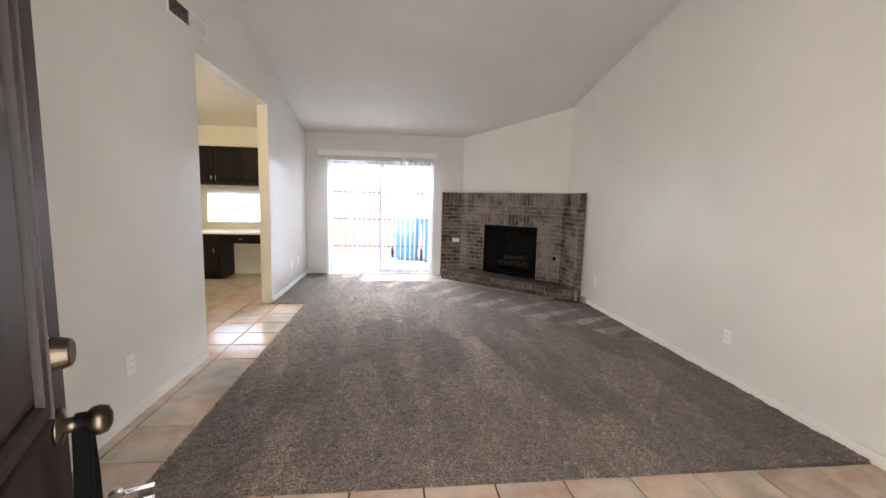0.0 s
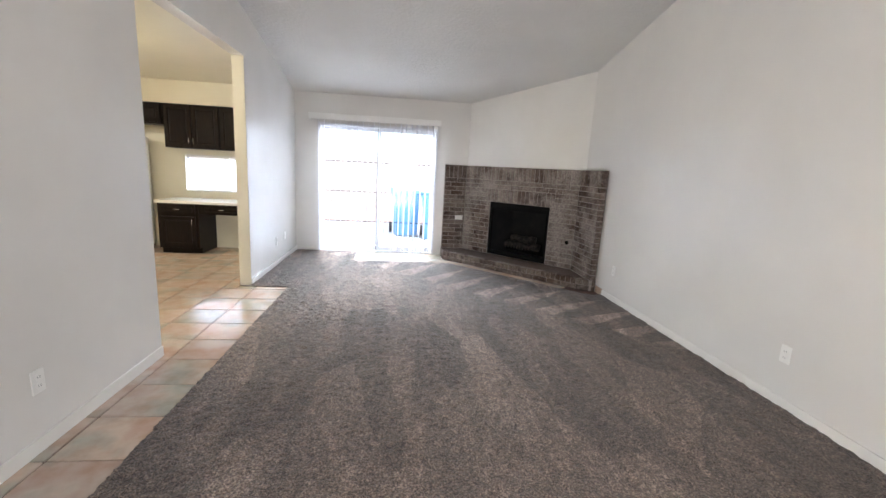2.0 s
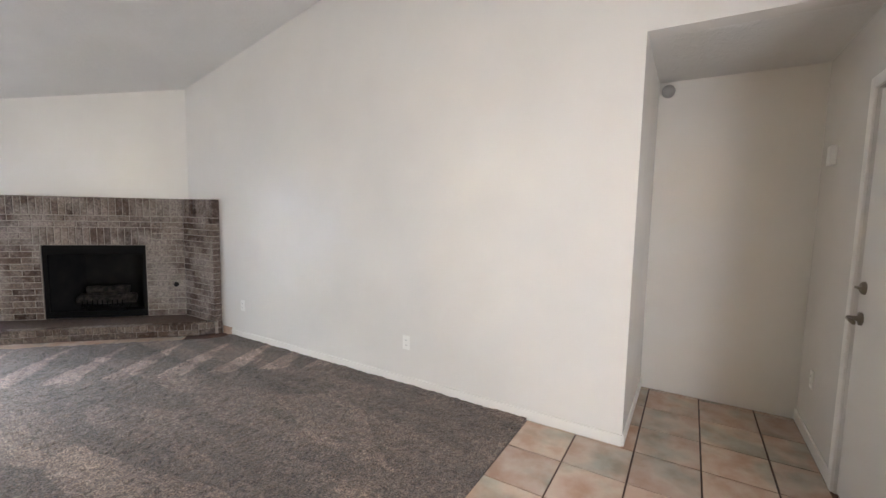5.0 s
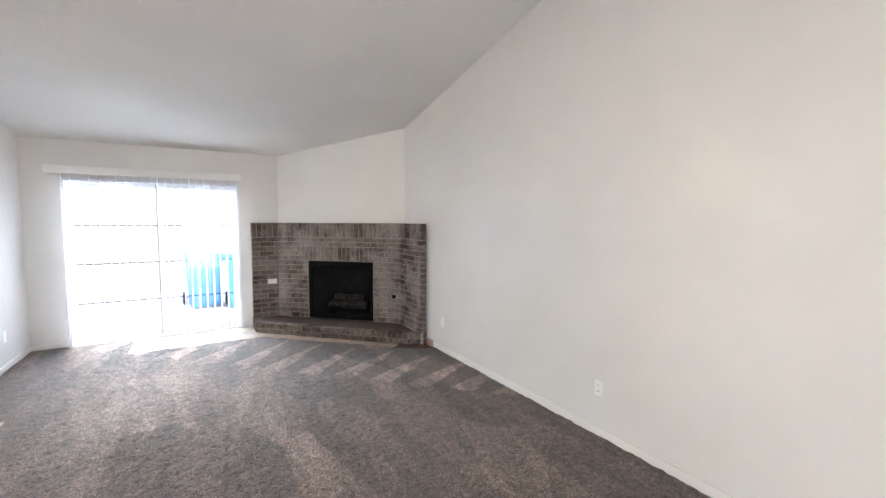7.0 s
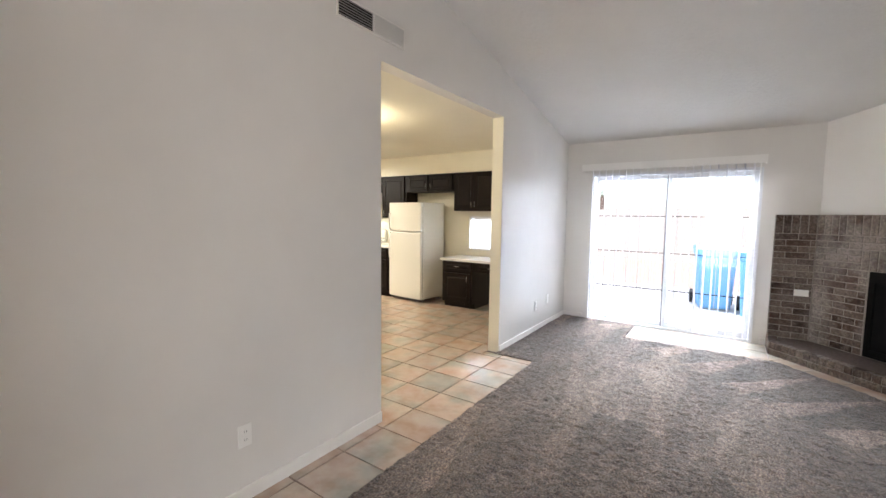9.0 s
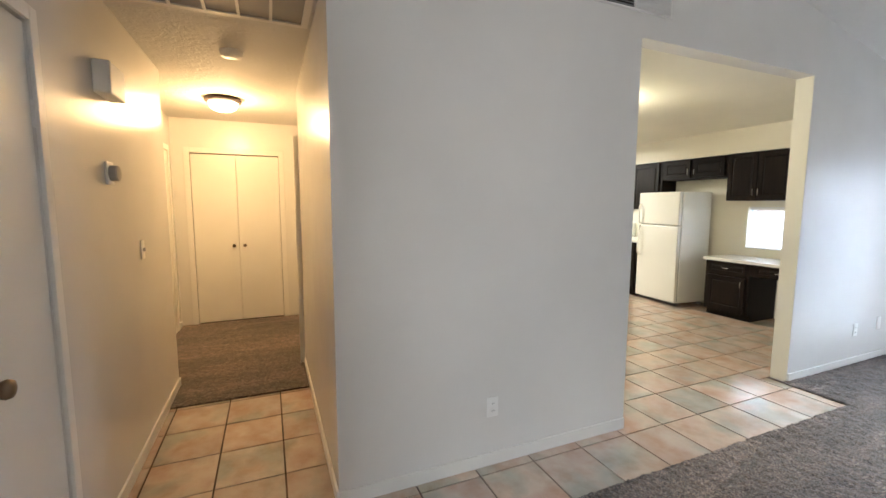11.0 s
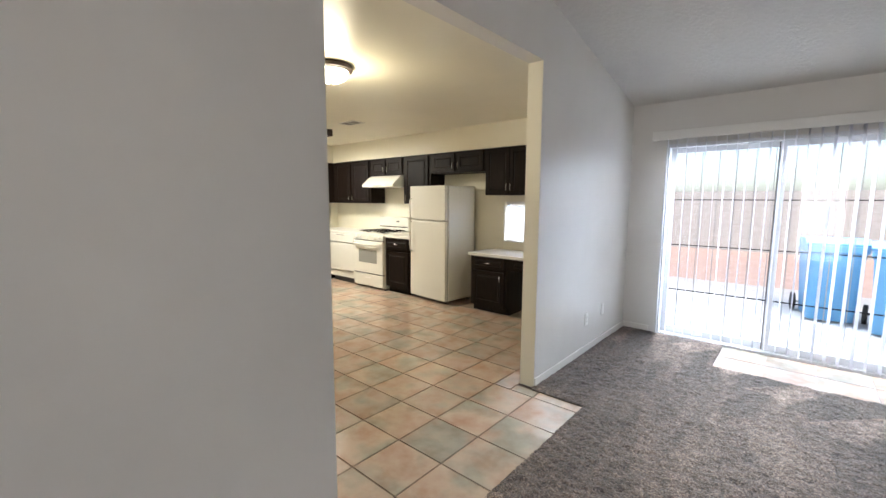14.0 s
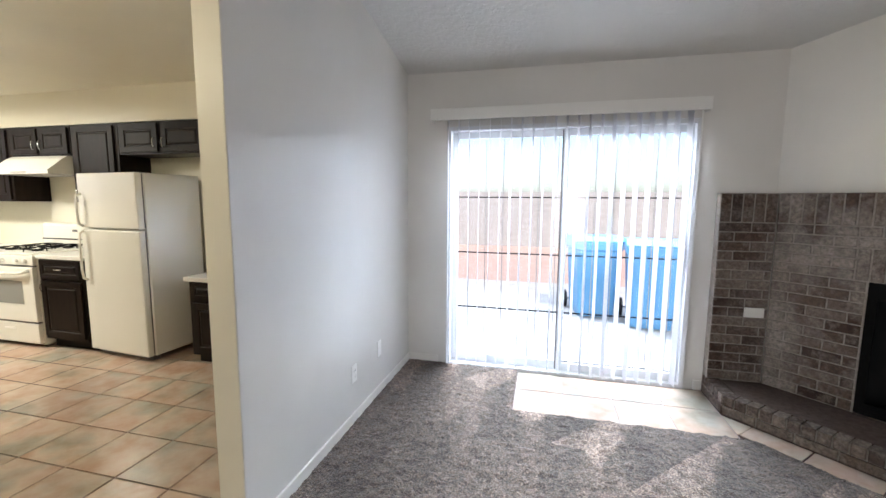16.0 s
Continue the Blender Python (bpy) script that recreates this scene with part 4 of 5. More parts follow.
wall_outlet((0.0, 3.14, 0.34), 90, "white duplex outlet low on the cream wall beside the hall")
wall_outlet((0.0, 6.91, 0.33), 90, "white duplex outlet low on the wall near the patio door")
wall_outlet((0.0, 7.32, 0.35), 90, "white blank cable plate low on the wall near the patio door", blank=True)
wall_outlet((RW, 3.43, 0.355), -90, "white duplex outlet low on the long cream wall")
wall_outlet((RW, 5.60, 0.36), -90, "white duplex outlet low on the wall beside the fireplace")
wall_outlet((4.86, 0.80, 0.40), 180, "white duplex outlet low in the entry alcove")
wall_outlet((-1.08, HY, 1.18), 180, "white toggle switch on the hall wall", switch=True)
th = thing("thermostat", "small beige thermostat on the hall wall", "thermostat", (-0.60, HY, 1.60), rz=180)
bpart("base", th, M_PVC, -0.045, 0.045, -0.012, 0, -0.055, 0.055, 0.004)
bm = bmesh.new()
lathe(bm, [(0.038, -0.012), (0.038, -0.04), (0.034, -0.045)], (0, 0, 0), "y", 24)
part("dial", bm, M_GREYPLASTIC, th, smooth=False)
ch = thing("door_chime", "white boxy door chime high on the hall wall", "door chime", (-0.60, HY, 2.03), rz=180)
bpart("cover", ch, M_PVC, -0.11, 0.11, -0.07, 0, -0.075, 0.075, 0.008)
ch2 = thing("alarm_box", "small white alarm keypad on the alcove wall", "alarm", (4.88, 0.80, 1.80), rz=180)
bpart("cover", ch2, M_PVC, -0.045, 0.045, -0.03, 0, -0.06, 0.06, 0.006)
ab = thing("alarm_bell", "small grey alarm siren high in the alcove corner", "alarm", (5.18, 1.735, 2.365), rz=-90)
bm = bmesh.new()
lathe(bm, [(0.045, 0.0), (0.048, -0.02), (0.044, -0.05), (0.028, -0.06)], (0, 0, 0), "y", 20)
part("cover", bm, M_GREYPLASTIC, ab, smooth=True)


# supply vent over the opening
def vent():
    t = thing("wall_vent", "white wall air register, one half with dark open louvres", "vent", (0.0, 4.047, 2.646), rz=90)
    bm = bmesh.new()
    x0, x1, h, w = -0.30, 0.30, 0.068, 0.012
    box(bm, x0, x1, -0.01, 0, h - w, h)
    box(bm, x0, x1, -0.01, 0, -h, -h + w)
    box(bm, x0, x0 + w, -0.01, 0, -h + w, h - w)
    box(bm, x1 - w, x1, -0.01, 0, -h + w, h - w)
    box(bm, -0.006, 0.006, -0.01, 0, -h + w, h - w)
    part("frame", bm, M_TRIM, t)
    # near-black sheet on the wall, in place of the shaded duct
    bpart("backing", t, M_SOOT_AND_SHADE, x0 + w, x1 - w, -0.002, -0.0005, -h + w, h - w)
    for half, tilt in ((0, 50), (1, -35)):
        a, b = ((x0 + w, -0.006), (0.006, x1 - w))[half]
        for k in range(7):
            z = -h + w + 0.009 + k * 0.0158
            bm = bmesh.new()
            box(bm, a, b, -0.0085, 0.0085, -0.0008, 0.0008)
            bm.transform(Matrix.Translation((0, -0.008, z)) @ Matrix.Rotation(radians(tilt), 4, "X"))
            part("louvre", bm, M_TRIM if half else M_GREYPLASTIC, t)
    return t


vent()

# return grille, smoke detector and lamp in the hall
gr = thing("ceiling_grille", "large white return air grille with grey filter in the hall ceiling", "vent", (-0.35, 1.86, KC))
bm = bmesh.new()
for a in ((-0.28, 0.28, -0.42, -0.385), (-0.28, 0.28, 0.385, 0.42), (-0.28, -0.245, -0.385, 0.385), (0.245, 0.28, -0.385, 0.385)):
    box(bm, *a, -0.012, 0.0)
for k in range(1, 5):
    y = -0.385 + k * 0.154
    box(bm, -0.245, 0.245, y - 0.007, y + 0.007, -0.012, 0.0)
part("frame", bm, M_TRIM, gr)
bpart("filter", gr, M_GREYPLASTIC, -0.245, 0.245, -0.385, 0.385, -0.004, -0.001)
sm = thing("smoke_detector", "round white smoke detector on the hall ceiling", "smoke detector", (-1.21, 1.86, KC))
bm = bmesh.new()
lathe(bm, [(0.07, 0.0), (0.07, -0.012), (0.06, -0.035), (0.03, -0.042)], n=24)
part("body", bm, M_PVC, sm, smooth=False)


def dome_lamp(name, label, at, r, mat):
    t = thing(name, label, "ceiling lamp", at)
    bm = bmesh.new()
    lathe(bm, [(r, 0.0), (r + 0.008, -0.012), (r + 0.006, -0.034), (r - 0.024, -0.044)], n=32)
    part("base", bm, M_DARKWOOD, t, "dark bronze rim", smooth=False)
    bm = bmesh.new()
    lathe(bm, [(r - 0.022, -0.04), (r - 0.026, -0.062), (r * 0.7, -0.095), (r * 0.4, -0.116), (0.012, -0.122)], n=32)
    g = part("glass_shade", bm, mat, t, smooth=True)
    g.visible_shadow = False
    bm = bmesh.new()
    lathe(bm, [(0.010, -0.120), (0.011, -0.128), (0.005, -0.138)], n=12)
    part("finial", bm, M_DARKWOOD, t)
    return t


dome_lamp("kitchen_ceiling_lamp", "round glowing glass ceiling lamp with a dark rim, lit", (-1.265, 5.01, KC), 0.152, M_LAMP_K)
dome_lamp("hall_ceiling_lamp", "round glowing glass ceiling lamp in the hall, lit warm", (-2.57, 1.69, KC), 0.15, M_LAMP_H)
fl = thing("fluorescent_light", "rectangular ceiling light with a dark wood frame, lit", "ceiling light", (-4.29, 6.42, KC))
bm = bmesh.new()
for a in ((-0.62, 0.62, -0.225, -0.2), (-0.62, 0.62, 0.2, 0.225), (-0.62, -0.595, -0.2, 0.2), (0.595, 0.62, -0.2, 0.2)):
    box(bm, *a, -0.095, 0.0, 0.002)
part("frame", bm, M_DARKWOOD, fl)
df = bpart("diffuser", fl, M_LAMP_F, -0.595, 0.595, -0.2, 0.2, -0.085, -0.075)
df.visible_shadow = False
kv = thing("ceiling_vent", "small ceiling air register with dark louvres in the kitchen", "vent", (-3.03, 6.5, KC))
bm = bmesh.new()
for a in ((-0.16, 0.16, -0.09, -0.075), (-0.16, 0.16, 0.075, 0.09), (-0.16, -0.145, -0.075, 0.075), (0.145, 0.16, -0.075, 0.075), (-0.006, 0.006, -0.075, 0.075)):
    box(bm, *a, -0.01, 0.0)
part("frame", bm, M_TRIM, kv)
# dark sheet under the ceiling gives the duct's shade as colour
bpart("backing", kv, M_SOOT_AND_SHADE, -0.145, 0.145, -0.075, 0.075, -0.002, -0.0005)
for k in range(6):
    y = -0.06 + k * 0.024
    bpart("louvre", kv, M_GREYPLASTIC, -0.145, 0.145, y - 0.004, y + 0.004, -0.009, -0.003)


# ---- windows ----
def window(name, axis, a0, a1, face, z0, z1, side, label):
    """A window in a wall across y (axis x) or across x (axis y); side points outdoors."""
    w = tagged(new(name), label, "window", kind="structure")

    def bx(nm, mat, a, b, d0, d1, c, d, parent=w, bev=0.002):
        lo, hi = sorted((face + side * d0, face + side * d1))
        return bpart(nm, parent, mat, *((a, b, lo, hi) if axis == "x" else (lo, hi, a, b)), c, d, bev)
    f = 0.035
    bx("window_frame", M_ALU, a0, a0 + f, 0.07, 0.11, z0, z1), bx("window_frame", M_ALU, a1 - f, a1, 0.07, 0.11, z0, z1)
    bx("window_frame", M_ALU, a0 + f, a1 - f, 0.07, 0.11, z0, z0 + f), bx("window_frame", M_ALU, a0 + f, a1 - f, 0.07, 0.11, z1 - f, z1)
    m = (a0 + a1) / 2
    bx("mullion", M_ALU, m - 0.02, m + 0.02, 0.07, 0.11, z0 + f, z1 - f)
    for p, q3 in ((a0 + f, m - 0.02), (m + 0.02, a1 - f)):
        bx("pane", M_GLASS, p, q3, 0.087, 0.093, z0 + f, z1 - f, bev=0).visible_shadow = False
    bx("window_sill", M_TRIM, a0 - 0.0, a1 + 0.0, -0.02, 0.07, z0 - 0.0, z0 + 0.015)
    return w


window("window_1", "x", -1.63, -0.45, BACK, 0.88, 1.43, 1, "low wide kitchen window over the desk, white frame")
window("window_2", "y", 5.30, 7.08, KX, 1.18, 2.05, -1, "kitchen window with white frame and blinds")


def mini_blind(name, axis, a0, a1, face, z0, z1, label):
    t = thing(name, label, "blind")
    def bx(nm, a, b, d0, d1, c, d):
        lo, hi = sorted((d0, d1))
        return bpart(nm, t, M_PVC, *((a, b, lo, hi) if axis == "x" else (lo, hi, a, b)), c, d)
    bx("headrail", a0 + 0.01, a1 - 0.01, face - 0.015, face + 0.015, z1 - 0.035, z1 - 0.005)
    bx("bottom_rail", a0 + 0.012, a1 - 0.012, face - 0.011, face + 0.011, z0 + 0.02, z0 + 0.032)
    n = int((z1 - z0 - 0.08) / 0.021)
    for k in range(n):
        z = z0 + 0.045 + k * 0.021
        bm = bmesh.new()
        box(bm, a0 + 0.012, a1 - 0.012, -0.012, 0.012, -0.0006, 0.0006)
        bm.transform(Matrix.Rotation(radians(-38), 4, "X"))
        if axis == "y":
            bm.transform(Matrix.Rotation(radians(90), 4, "Z"))
            bm.transform(Matrix.Translation((face, 0, z)))
        else:
            bm.transform(Matrix.Translation((0, face, z)))
        part("slat", bm, M_BLIND, t)
    return t


mini_blind("window_blind", "x", -1.63, -0.45, BACK + 0.035, 0.88, 1.43, "white horizontal mini blind over the desk window")
mini_blind("window_blind", "y", 5.30, 7.08, KX - 0.035, 1.18, 2.05, "white horizontal mini blind in the sink-side window")


# ---- kitchen ----
def panel_door(bm, x0, x1, z0, z1, y):
    """A raised-panel door, its front at y - 0.02, facing -y."""
    v = box(bm, x0, x1, y - 0.02, y, z0, z1)
    f = next(q for q in v[0].link_faces if all(w.co.y < y - 0.019 for w in q.verts))
    r = min(0.05, (x1 - x0) * 0.2, (z1 - z0) * 0.22)
    for t, d in ((0.004, 0.0), (r, 0.0), (0.006, -0.007), (0.008, 0.0), (0.012, 0.006)):
        bmesh.ops.inset_region(bm, faces=[f], thickness=t, depth=d, use_even_offset=True)


def pull(x, y, z, vertical=True, l=0.09):
    bm = bmesh.new()
    h = l / 2
    if vertical:
        pts = [(x, y, z - h), (x, y - 0.022, z - h + 0.012), (x, y - 0.026, z), (x, y - 0.022, z + h - 0.012), (x, y, z + h)]
    else:
        pts = [(x - h, y, z), (x - h + 0.012, y - 0.022, z), (x, y - 0.026, z), (x + h - 0.012, y - 0.022, z), (x + h, y, z)]
    rod(bm, pts, 0.005, 8)
    return bm


def cabinet(name, label, x0, x1, y0, y1, z0, z1, doors, handles, toe=False, drawers=(), rz=0, origin=None):
    """doors: (x0, x1, z0, z1) each; handles: (x, z, vertical). Local front faces -y at y0."""
    ox, oy = (x0, y1) if origin is None else origin
    c = thing(name, label, "cabinet", (ox, oy, 0 if toe else z0), rz=rz)
    zo = 0 if toe else z0
    dx, dy = (x0, y1) if origin is None else (0, 0)
    bm = bmesh.new()
    if toe:
        box(bm, x0 - dx, x1 - dx, y0 - dy, y1 - dy, 0.10, z1, 0.002)
        box(bm, x0 - dx + 0.002, x1 - dx - 0.002, y0 - dy + 0.07, y1 - dy, 0.0, 0.10)
    else:
        box(bm, x0 - dx, x1 - dx, y0 - dy, y1 - dy, 0, z1 - z0, 0.002)
    part("body", bm, M_CAB, c)
    made = []
    for nm, lst in (("door", doors), ("drawer", drawers)):
        for a in lst:
            bm = bmesh.new()
            panel_door(bm, a[0] - dx, a[1] - dx, a[2] - zo, a[3] - zo, y0 - dy)
            made.append((a, part(nm, bm, M_CAB, c)))
    for hx, hz, v in handles:
        owner = next((o for a, o in made if a[0] <= hx <= a[1] and a[2] <= hz <= a[3]), c)
        part("handle", pull(hx - dx, y0 - dy - 0.0205, hz - zo, v), M_CHROME, owner, "chrome handle", True)
    return c


UT = 2.12
cabinet("wall_cabinet", "dark brown wall cabinet over the desk", -1.73, -0.98, 7.68, BACK - 0.003, 1.515, UT,
        [(-1.72, -1.365, 1.525, UT - 0.01), (-1.355, -0.99, 1.525, UT - 0.01)], [(-1.39, 1.62, True), (-1.33, 1.62, True)])
cabinet("wall_cabinet", "dark brown wall cabinet over the desk by the partition end", -0.975, -0.125, 7.68, BACK - 0.003, 1.515, UT,
        [(-0.965, -0.56, 1.525, UT - 0.01), (-0.55, -0.14, 1.525, UT - 0.01)], [(-0.585, 1.62, True), (-0.525, 1.62, True)])
cabinet("wall_cabinet", "short dark brown cabinet above the fridge", -2.72, -1.735, 7.68, BACK - 0.003, 1.83, UT,
        [(-2.68, -2.26, 1.85, UT - 0.02), (-2.21, -1.77, 1.85, UT - 0.02)], [(-2.285, 1.93, True), (-2.185, 1.93, True)])
cabinet("wall_cabinet", "tall dark brown wall cabinet between hood and fridge", -3.30, -2.725, 7.68, BACK - 0.003, 1.39, UT,
        [(-3.25, -2.77, 1.41, UT - 0.02)], [(-3.225, 1.48, True)])
cabinet("wall_cabinet", "short dark brown cabinet above the range hood", -4.11, -3.305, 7.68, BACK - 0.003, 1.84, UT,
        [(-4.08, -3.73, 1.855, UT - 0.02), (-3.69, -3.33, 1.855, UT - 0.02)], [(-3.755, 1.94, True), (-3.665, 1.94, True)])
cabinet("wall_cabinet", "dark brown two-door wall cabinet in the kitchen corner", -5.195, -4.115, 7.68, BACK - 0.003, 1.39, UT,
        [(-5.12, -4.66, 1.41, UT - 0.02), (-4.61, -4.15, 1.41, UT - 0.02)], [(-4.685, 1.48, True), (-4.585, 1.48, True)])
cabinet("wall_cabinet", "dark brown wall cabinet beside the kitchen window", 0.0, 0.85, -0.345, 0.0, 1.39, UT,
        [(0.02, 0.31, 1.41, UT - 0.02)], [(0.285, 1.48, True)], rz=90, origin=(KX + 0.003, 7.15))
# base run
BT = 0.865
cabinet("base_cabinet", "dark brown base cabinet between stove and fridge", -3.43, -2.90, 7.40, BACK - 0.003, 0, BT,
        [(-3.405, -2.925, 0.13, 0.66)], [(-3.165, 0.775, False), (-3.38, 0.6, True)], toe=True, drawers=[(-3.405, -2.925, 0.69, BT - 0.01)])
cabinet("base_cabinet", "dark brown corner base cabinets under the sink counter", 0.0, 3.2, -0.61, 0.0, 0, BT,
        [(1.18, 1.58, 0.13, 0.66), (1.62, 2.02, 0.13, 0.66), (2.06, 2.42, 0.13, 0.66)], [(1.55, 0.6, True), (1.65, 0.6, True), (2.24, 0.775, False), (2.1, 0.6, True)], toe=True,
        drawers=[(2.06, 2.42, 0.69, BT - 0.01), (1.18, 2.02, 0.69, BT - 0.01)], rz=90, origin=(KX + 0.003, 4.795))
bm = bmesh.new()
box(bm, -4.94, -4.203, 7.372, BACK - 0.003, BT + 0.002, BT + 0.04, 0.006)
box(bm, -3.432, -2.86, 7.372, BACK - 0.003, BT + 0.002, BT + 0.04, 0.006)
box(bm, KX + 0.003, -4.915, 4.80, BACK - 0.003, BT + 0.002, BT + 0.04, 0.006)
tagged(finish("countertop", bm, M_COUNTER), "white laminate countertop on dark base cabinets", "countertop")
bm = bmesh.new()
box(bm, -4.94, -2.92, BACK - 0.014, BACK - 0.004, BT + 0.045, 1.385)
tagged(finish("backsplash", bm, M_SPLASH), kind="structure")

# desk
desk = thing("built_in_desk", "dark brown built-in desk with white top and kneehole", "desk", (-1.79, BACK, 0))
bm = bmesh.new()
box(bm, 0.02, 0.57, -0.57, -0.003, 0.09, 0.735, 0.002)
box(bm, 0.022, 0.568, -0.50, -0.003, 0.0, 0.09)
part("body", bm, M_CAB, desk)
bpart("apron", desk, M_CAB, 0.572, 1.665, -0.57, -0.55, 0.59, 0.735, 0.002)
bpart("worktop", desk, M_COUNTER, 0.0, 1.665, -0.61, -0.003, 0.7375, 0.775, 0.006, "white laminate top")
for nm, a, hd in (("door", (0.06, 0.53, 0.12, 0.55), (0.49, 0.47, True)), ("drawer", (0.06, 0.53, 0.585, 0.725), (0.295, 0.655, False)), ("drawer", (0.64, 1.14, 0.605, 0.725), (0.89, 0.665, False)), ("drawer", (1.16, 1.62, 0.605, 0.725), (1.39, 0.665, False))):
    bm = bmesh.new()
    panel_door(bm, *a, -0.57)
    o = part(nm, bm, M_CAB, desk)
    part("handle", pull(hd[0], -0.5905, hd[1], hd[2]), M_CHROME, o, "chrome handle", True)


def fridge():
    t = thing("refrigerator", "white two-door top-freezer refrigerator", "refrigerator", (-2.815, 7.985, 0), rz=-5)
    W, D, Hh = 0.735, 0.53, 1.645
    bpart("body", t, M_WHITE_APP, 0, W, -D, 0, 0.05, Hh, 0.012)
    bpart("kick_grille", t, M_SEAL, 0.03, W - 0.03, -D - 0.01, -D + 0.05, 0.012, 0.06)
    for x in (0.06, W - 0.06):
        bpart("foot", t, M_GREYPLASTIC, x - 0.02, x + 0.02, -D + 0.02, -D + 0.06, 0.0, 0.05)
        bpart("foot", t, M_GREYPLASTIC, x - 0.02, x + 0.02, -0.08, -0.04, 0.0, 0.05)
    for nm, z0, z1, hz0, hz1 in (("freezer_door", 1.168, Hh, 1.185, 1.47), ("fridge_door", 0.055, 1.155, 0.70, 1.14)):
        bpart("gasket", t, M_SEAL, 0.012, W - 0.012, -D - 0.012, -D, z0 + 0.01, z1 - 0.01)
        d = bpart(nm, t, M_WHITE_APP, 0, W, -D - 0.068, -D - 0.012, z0, z1, 0.012)
        bm = bmesh.new()
        y = -D - 0.068
        rod(bm, [(0.045, y, hz0), (0.045, y - 0.035, hz0 + 0.02), (0.045, y - 0.042, hz0 + 0.1), (0.045, y - 0.042, hz1 - 0.1), (0.045, y - 0.035, hz1 - 0.02), (0.045, y, hz1)], 0.011, 8)
        part("handle", bm, M_WHITE_APP, d, smooth=True)
    return t


fridge()


def stove():
    t = thing("gas_stove", "white freestanding gas stove with black grates", "stove", (-4.195, 7.985, 0))
    W, D = 0.755, 0.625
    bpart("body", t, M_WHITE_APP, 0, W, -D + 0.03, 0, 0.03, 0.895, 0.004)
    bpart("cooktop", t, M_WHITE_APP, -0.004, W + 0.004, -D, -0.05, 0.897, 0.915, 0.005)
    bpart("control_panel", t, M_WHITE_APP, 0, W, -D - 0.005, -D + 0.03, 0.80, 0.895, 0.008)
    bg = bpart("backguard", t, M_WHITE_APP, 0, W, -0.07, 0, 0.917, 1.16, 0.03)
    bpart("vent_slot", bg, M_BLACK, 0.02, W - 0.02, -0.073, -0.070, 0.985, 0.998)
    bpart("display", bg, M_SEAL, W / 2 + 0.08, W / 2 + 0.15, -0.0725, -0.070, 1.07, 1.095)
    d = bpart("oven_door", t, M_WHITE_APP, 0.008, W - 0.008, -D - 0.012, -D + 0.03, 0.26, 0.785, 0.008)
    bpart("window", d, M_OVENGLASS, 0.15, W - 0.15, -D - 0.0145, -D - 0.0125, 0.43, 0.65, 0.0)
    bm = bmesh.new()
    rod(bm, [(0.05, -D - 0.01, 0.755), (0.09, -D - 0.05, 0.735), (W / 2, -D - 0.062, 0.725), (W - 0.09, -D - 0.05, 0.735), (W - 0.05, -D - 0.01, 0.755)], 0.017, 10)
    part("handle", bm, M_WHITE_APP, d, smooth=True)
    dr = bpart("drawer", t, M_WHITE_APP, 0.008, W - 0.008, -D - 0.008, -D + 0.03, 0.05, 0.243, 0.008)
    # dark strips fill the gaps above drawer and door, in place of their shade
    for z0, z1 in ((0.247, 0.258), (0.787, 0.798)):
        bpart("gap_shade", t, M_SEAL, 0.01, W - 0.01, -D - 0.004, -D + 0.03, z0, z1, label="dark strip in place of gap shade")
    bpart("grip", dr, M_PVC, W / 2 - 0.07, W / 2 + 0.07, -D - 0.014, -D - 0.009, 0.175, 0.195, 0.002)
    for x in (0.04, W - 0.04):
        bpart("foot", t, M_SEAL, x - 0.02, x + 0.02, -D + 0.06, -D + 0.1, 0, 0.03)
    for x in (0.09, 0.2, W / 2, W - 0.2, W - 0.09):
        bm = bmesh.new()
        lathe(bm, [(0.02, 0.0), (0.018, -0.022), (0.014, -0.024)], (x, -D - 0.0055, 0.848), "y", 16)
        part("knob", bm, M_PVC, t, smooth=False)
    for cx in (0.2, W - 0.2):
        for cy in (-D + 0.17, -0.19):
            bm = bmesh.new()
            lathe(bm, [(0.045, 0.916), (0.045, 0.926), (0.03, 0.93)], (cx, cy, 0), "z", 16)
            part("burner", bm, M_BLACK, t)
            bm = bmesh.new()
            for a in range(4):
                c, s = math.cos(a * math.pi / 2), math.sin(a * math.pi / 2)
                rod(bm, [(cx + c * 0.025, cy + s * 0.025, 0.945), (cx + c * 0.11, cy + s * 0.11, 0.945), (cx + c * 0.12, cy + s * 0.12, 0.917)], 0.005, 6)
            rod(bm, [(cx - 0.11, cy - 0.11, 0.942), (cx + 0.11, cy - 0.11, 0.942), (cx + 0.11, cy + 0.11, 0.942), (cx - 0.11, cy + 0.11, 0.942), (cx - 0.11, cy - 0.10, 0.942)], 0.005, 6)
            part("grate", bm, M_BLACK, t)
    return t


stove()
dw = thing("dishwasher", "white built-in dishwasher under the counter", "dishwasher", (-4.965, 7.98, 0))
bpart("body", dw, M_WHITE_APP, 0.0, 0.765, -0.58, 0, 0.10, 0.862, 0.003)
bpart("door", dw, M_WHITE_APP, 0.01, 0.755, -0.61, -0.582, 0.22, 0.70, 0.008)
bpart("control_panel", dw, M_WHITE_APP, 0.01, 0.755, -0.615, -0.582, 0.715, 0.86, 0.008)
bpart("latch", dw, M_SEAL, 0.27, 0.50, -0.618, -0.6155, 0.835, 0.845)
bpart("kick_plate", dw, M_WHITE_APP, 0.01, 0.755, -0.585, -0.56, 0.10, 0.21, 0.003)
bpart("foot", dw, M_SEAL, 0.05, 0.71, -0.52, -0.02, 0.0, 0.10)

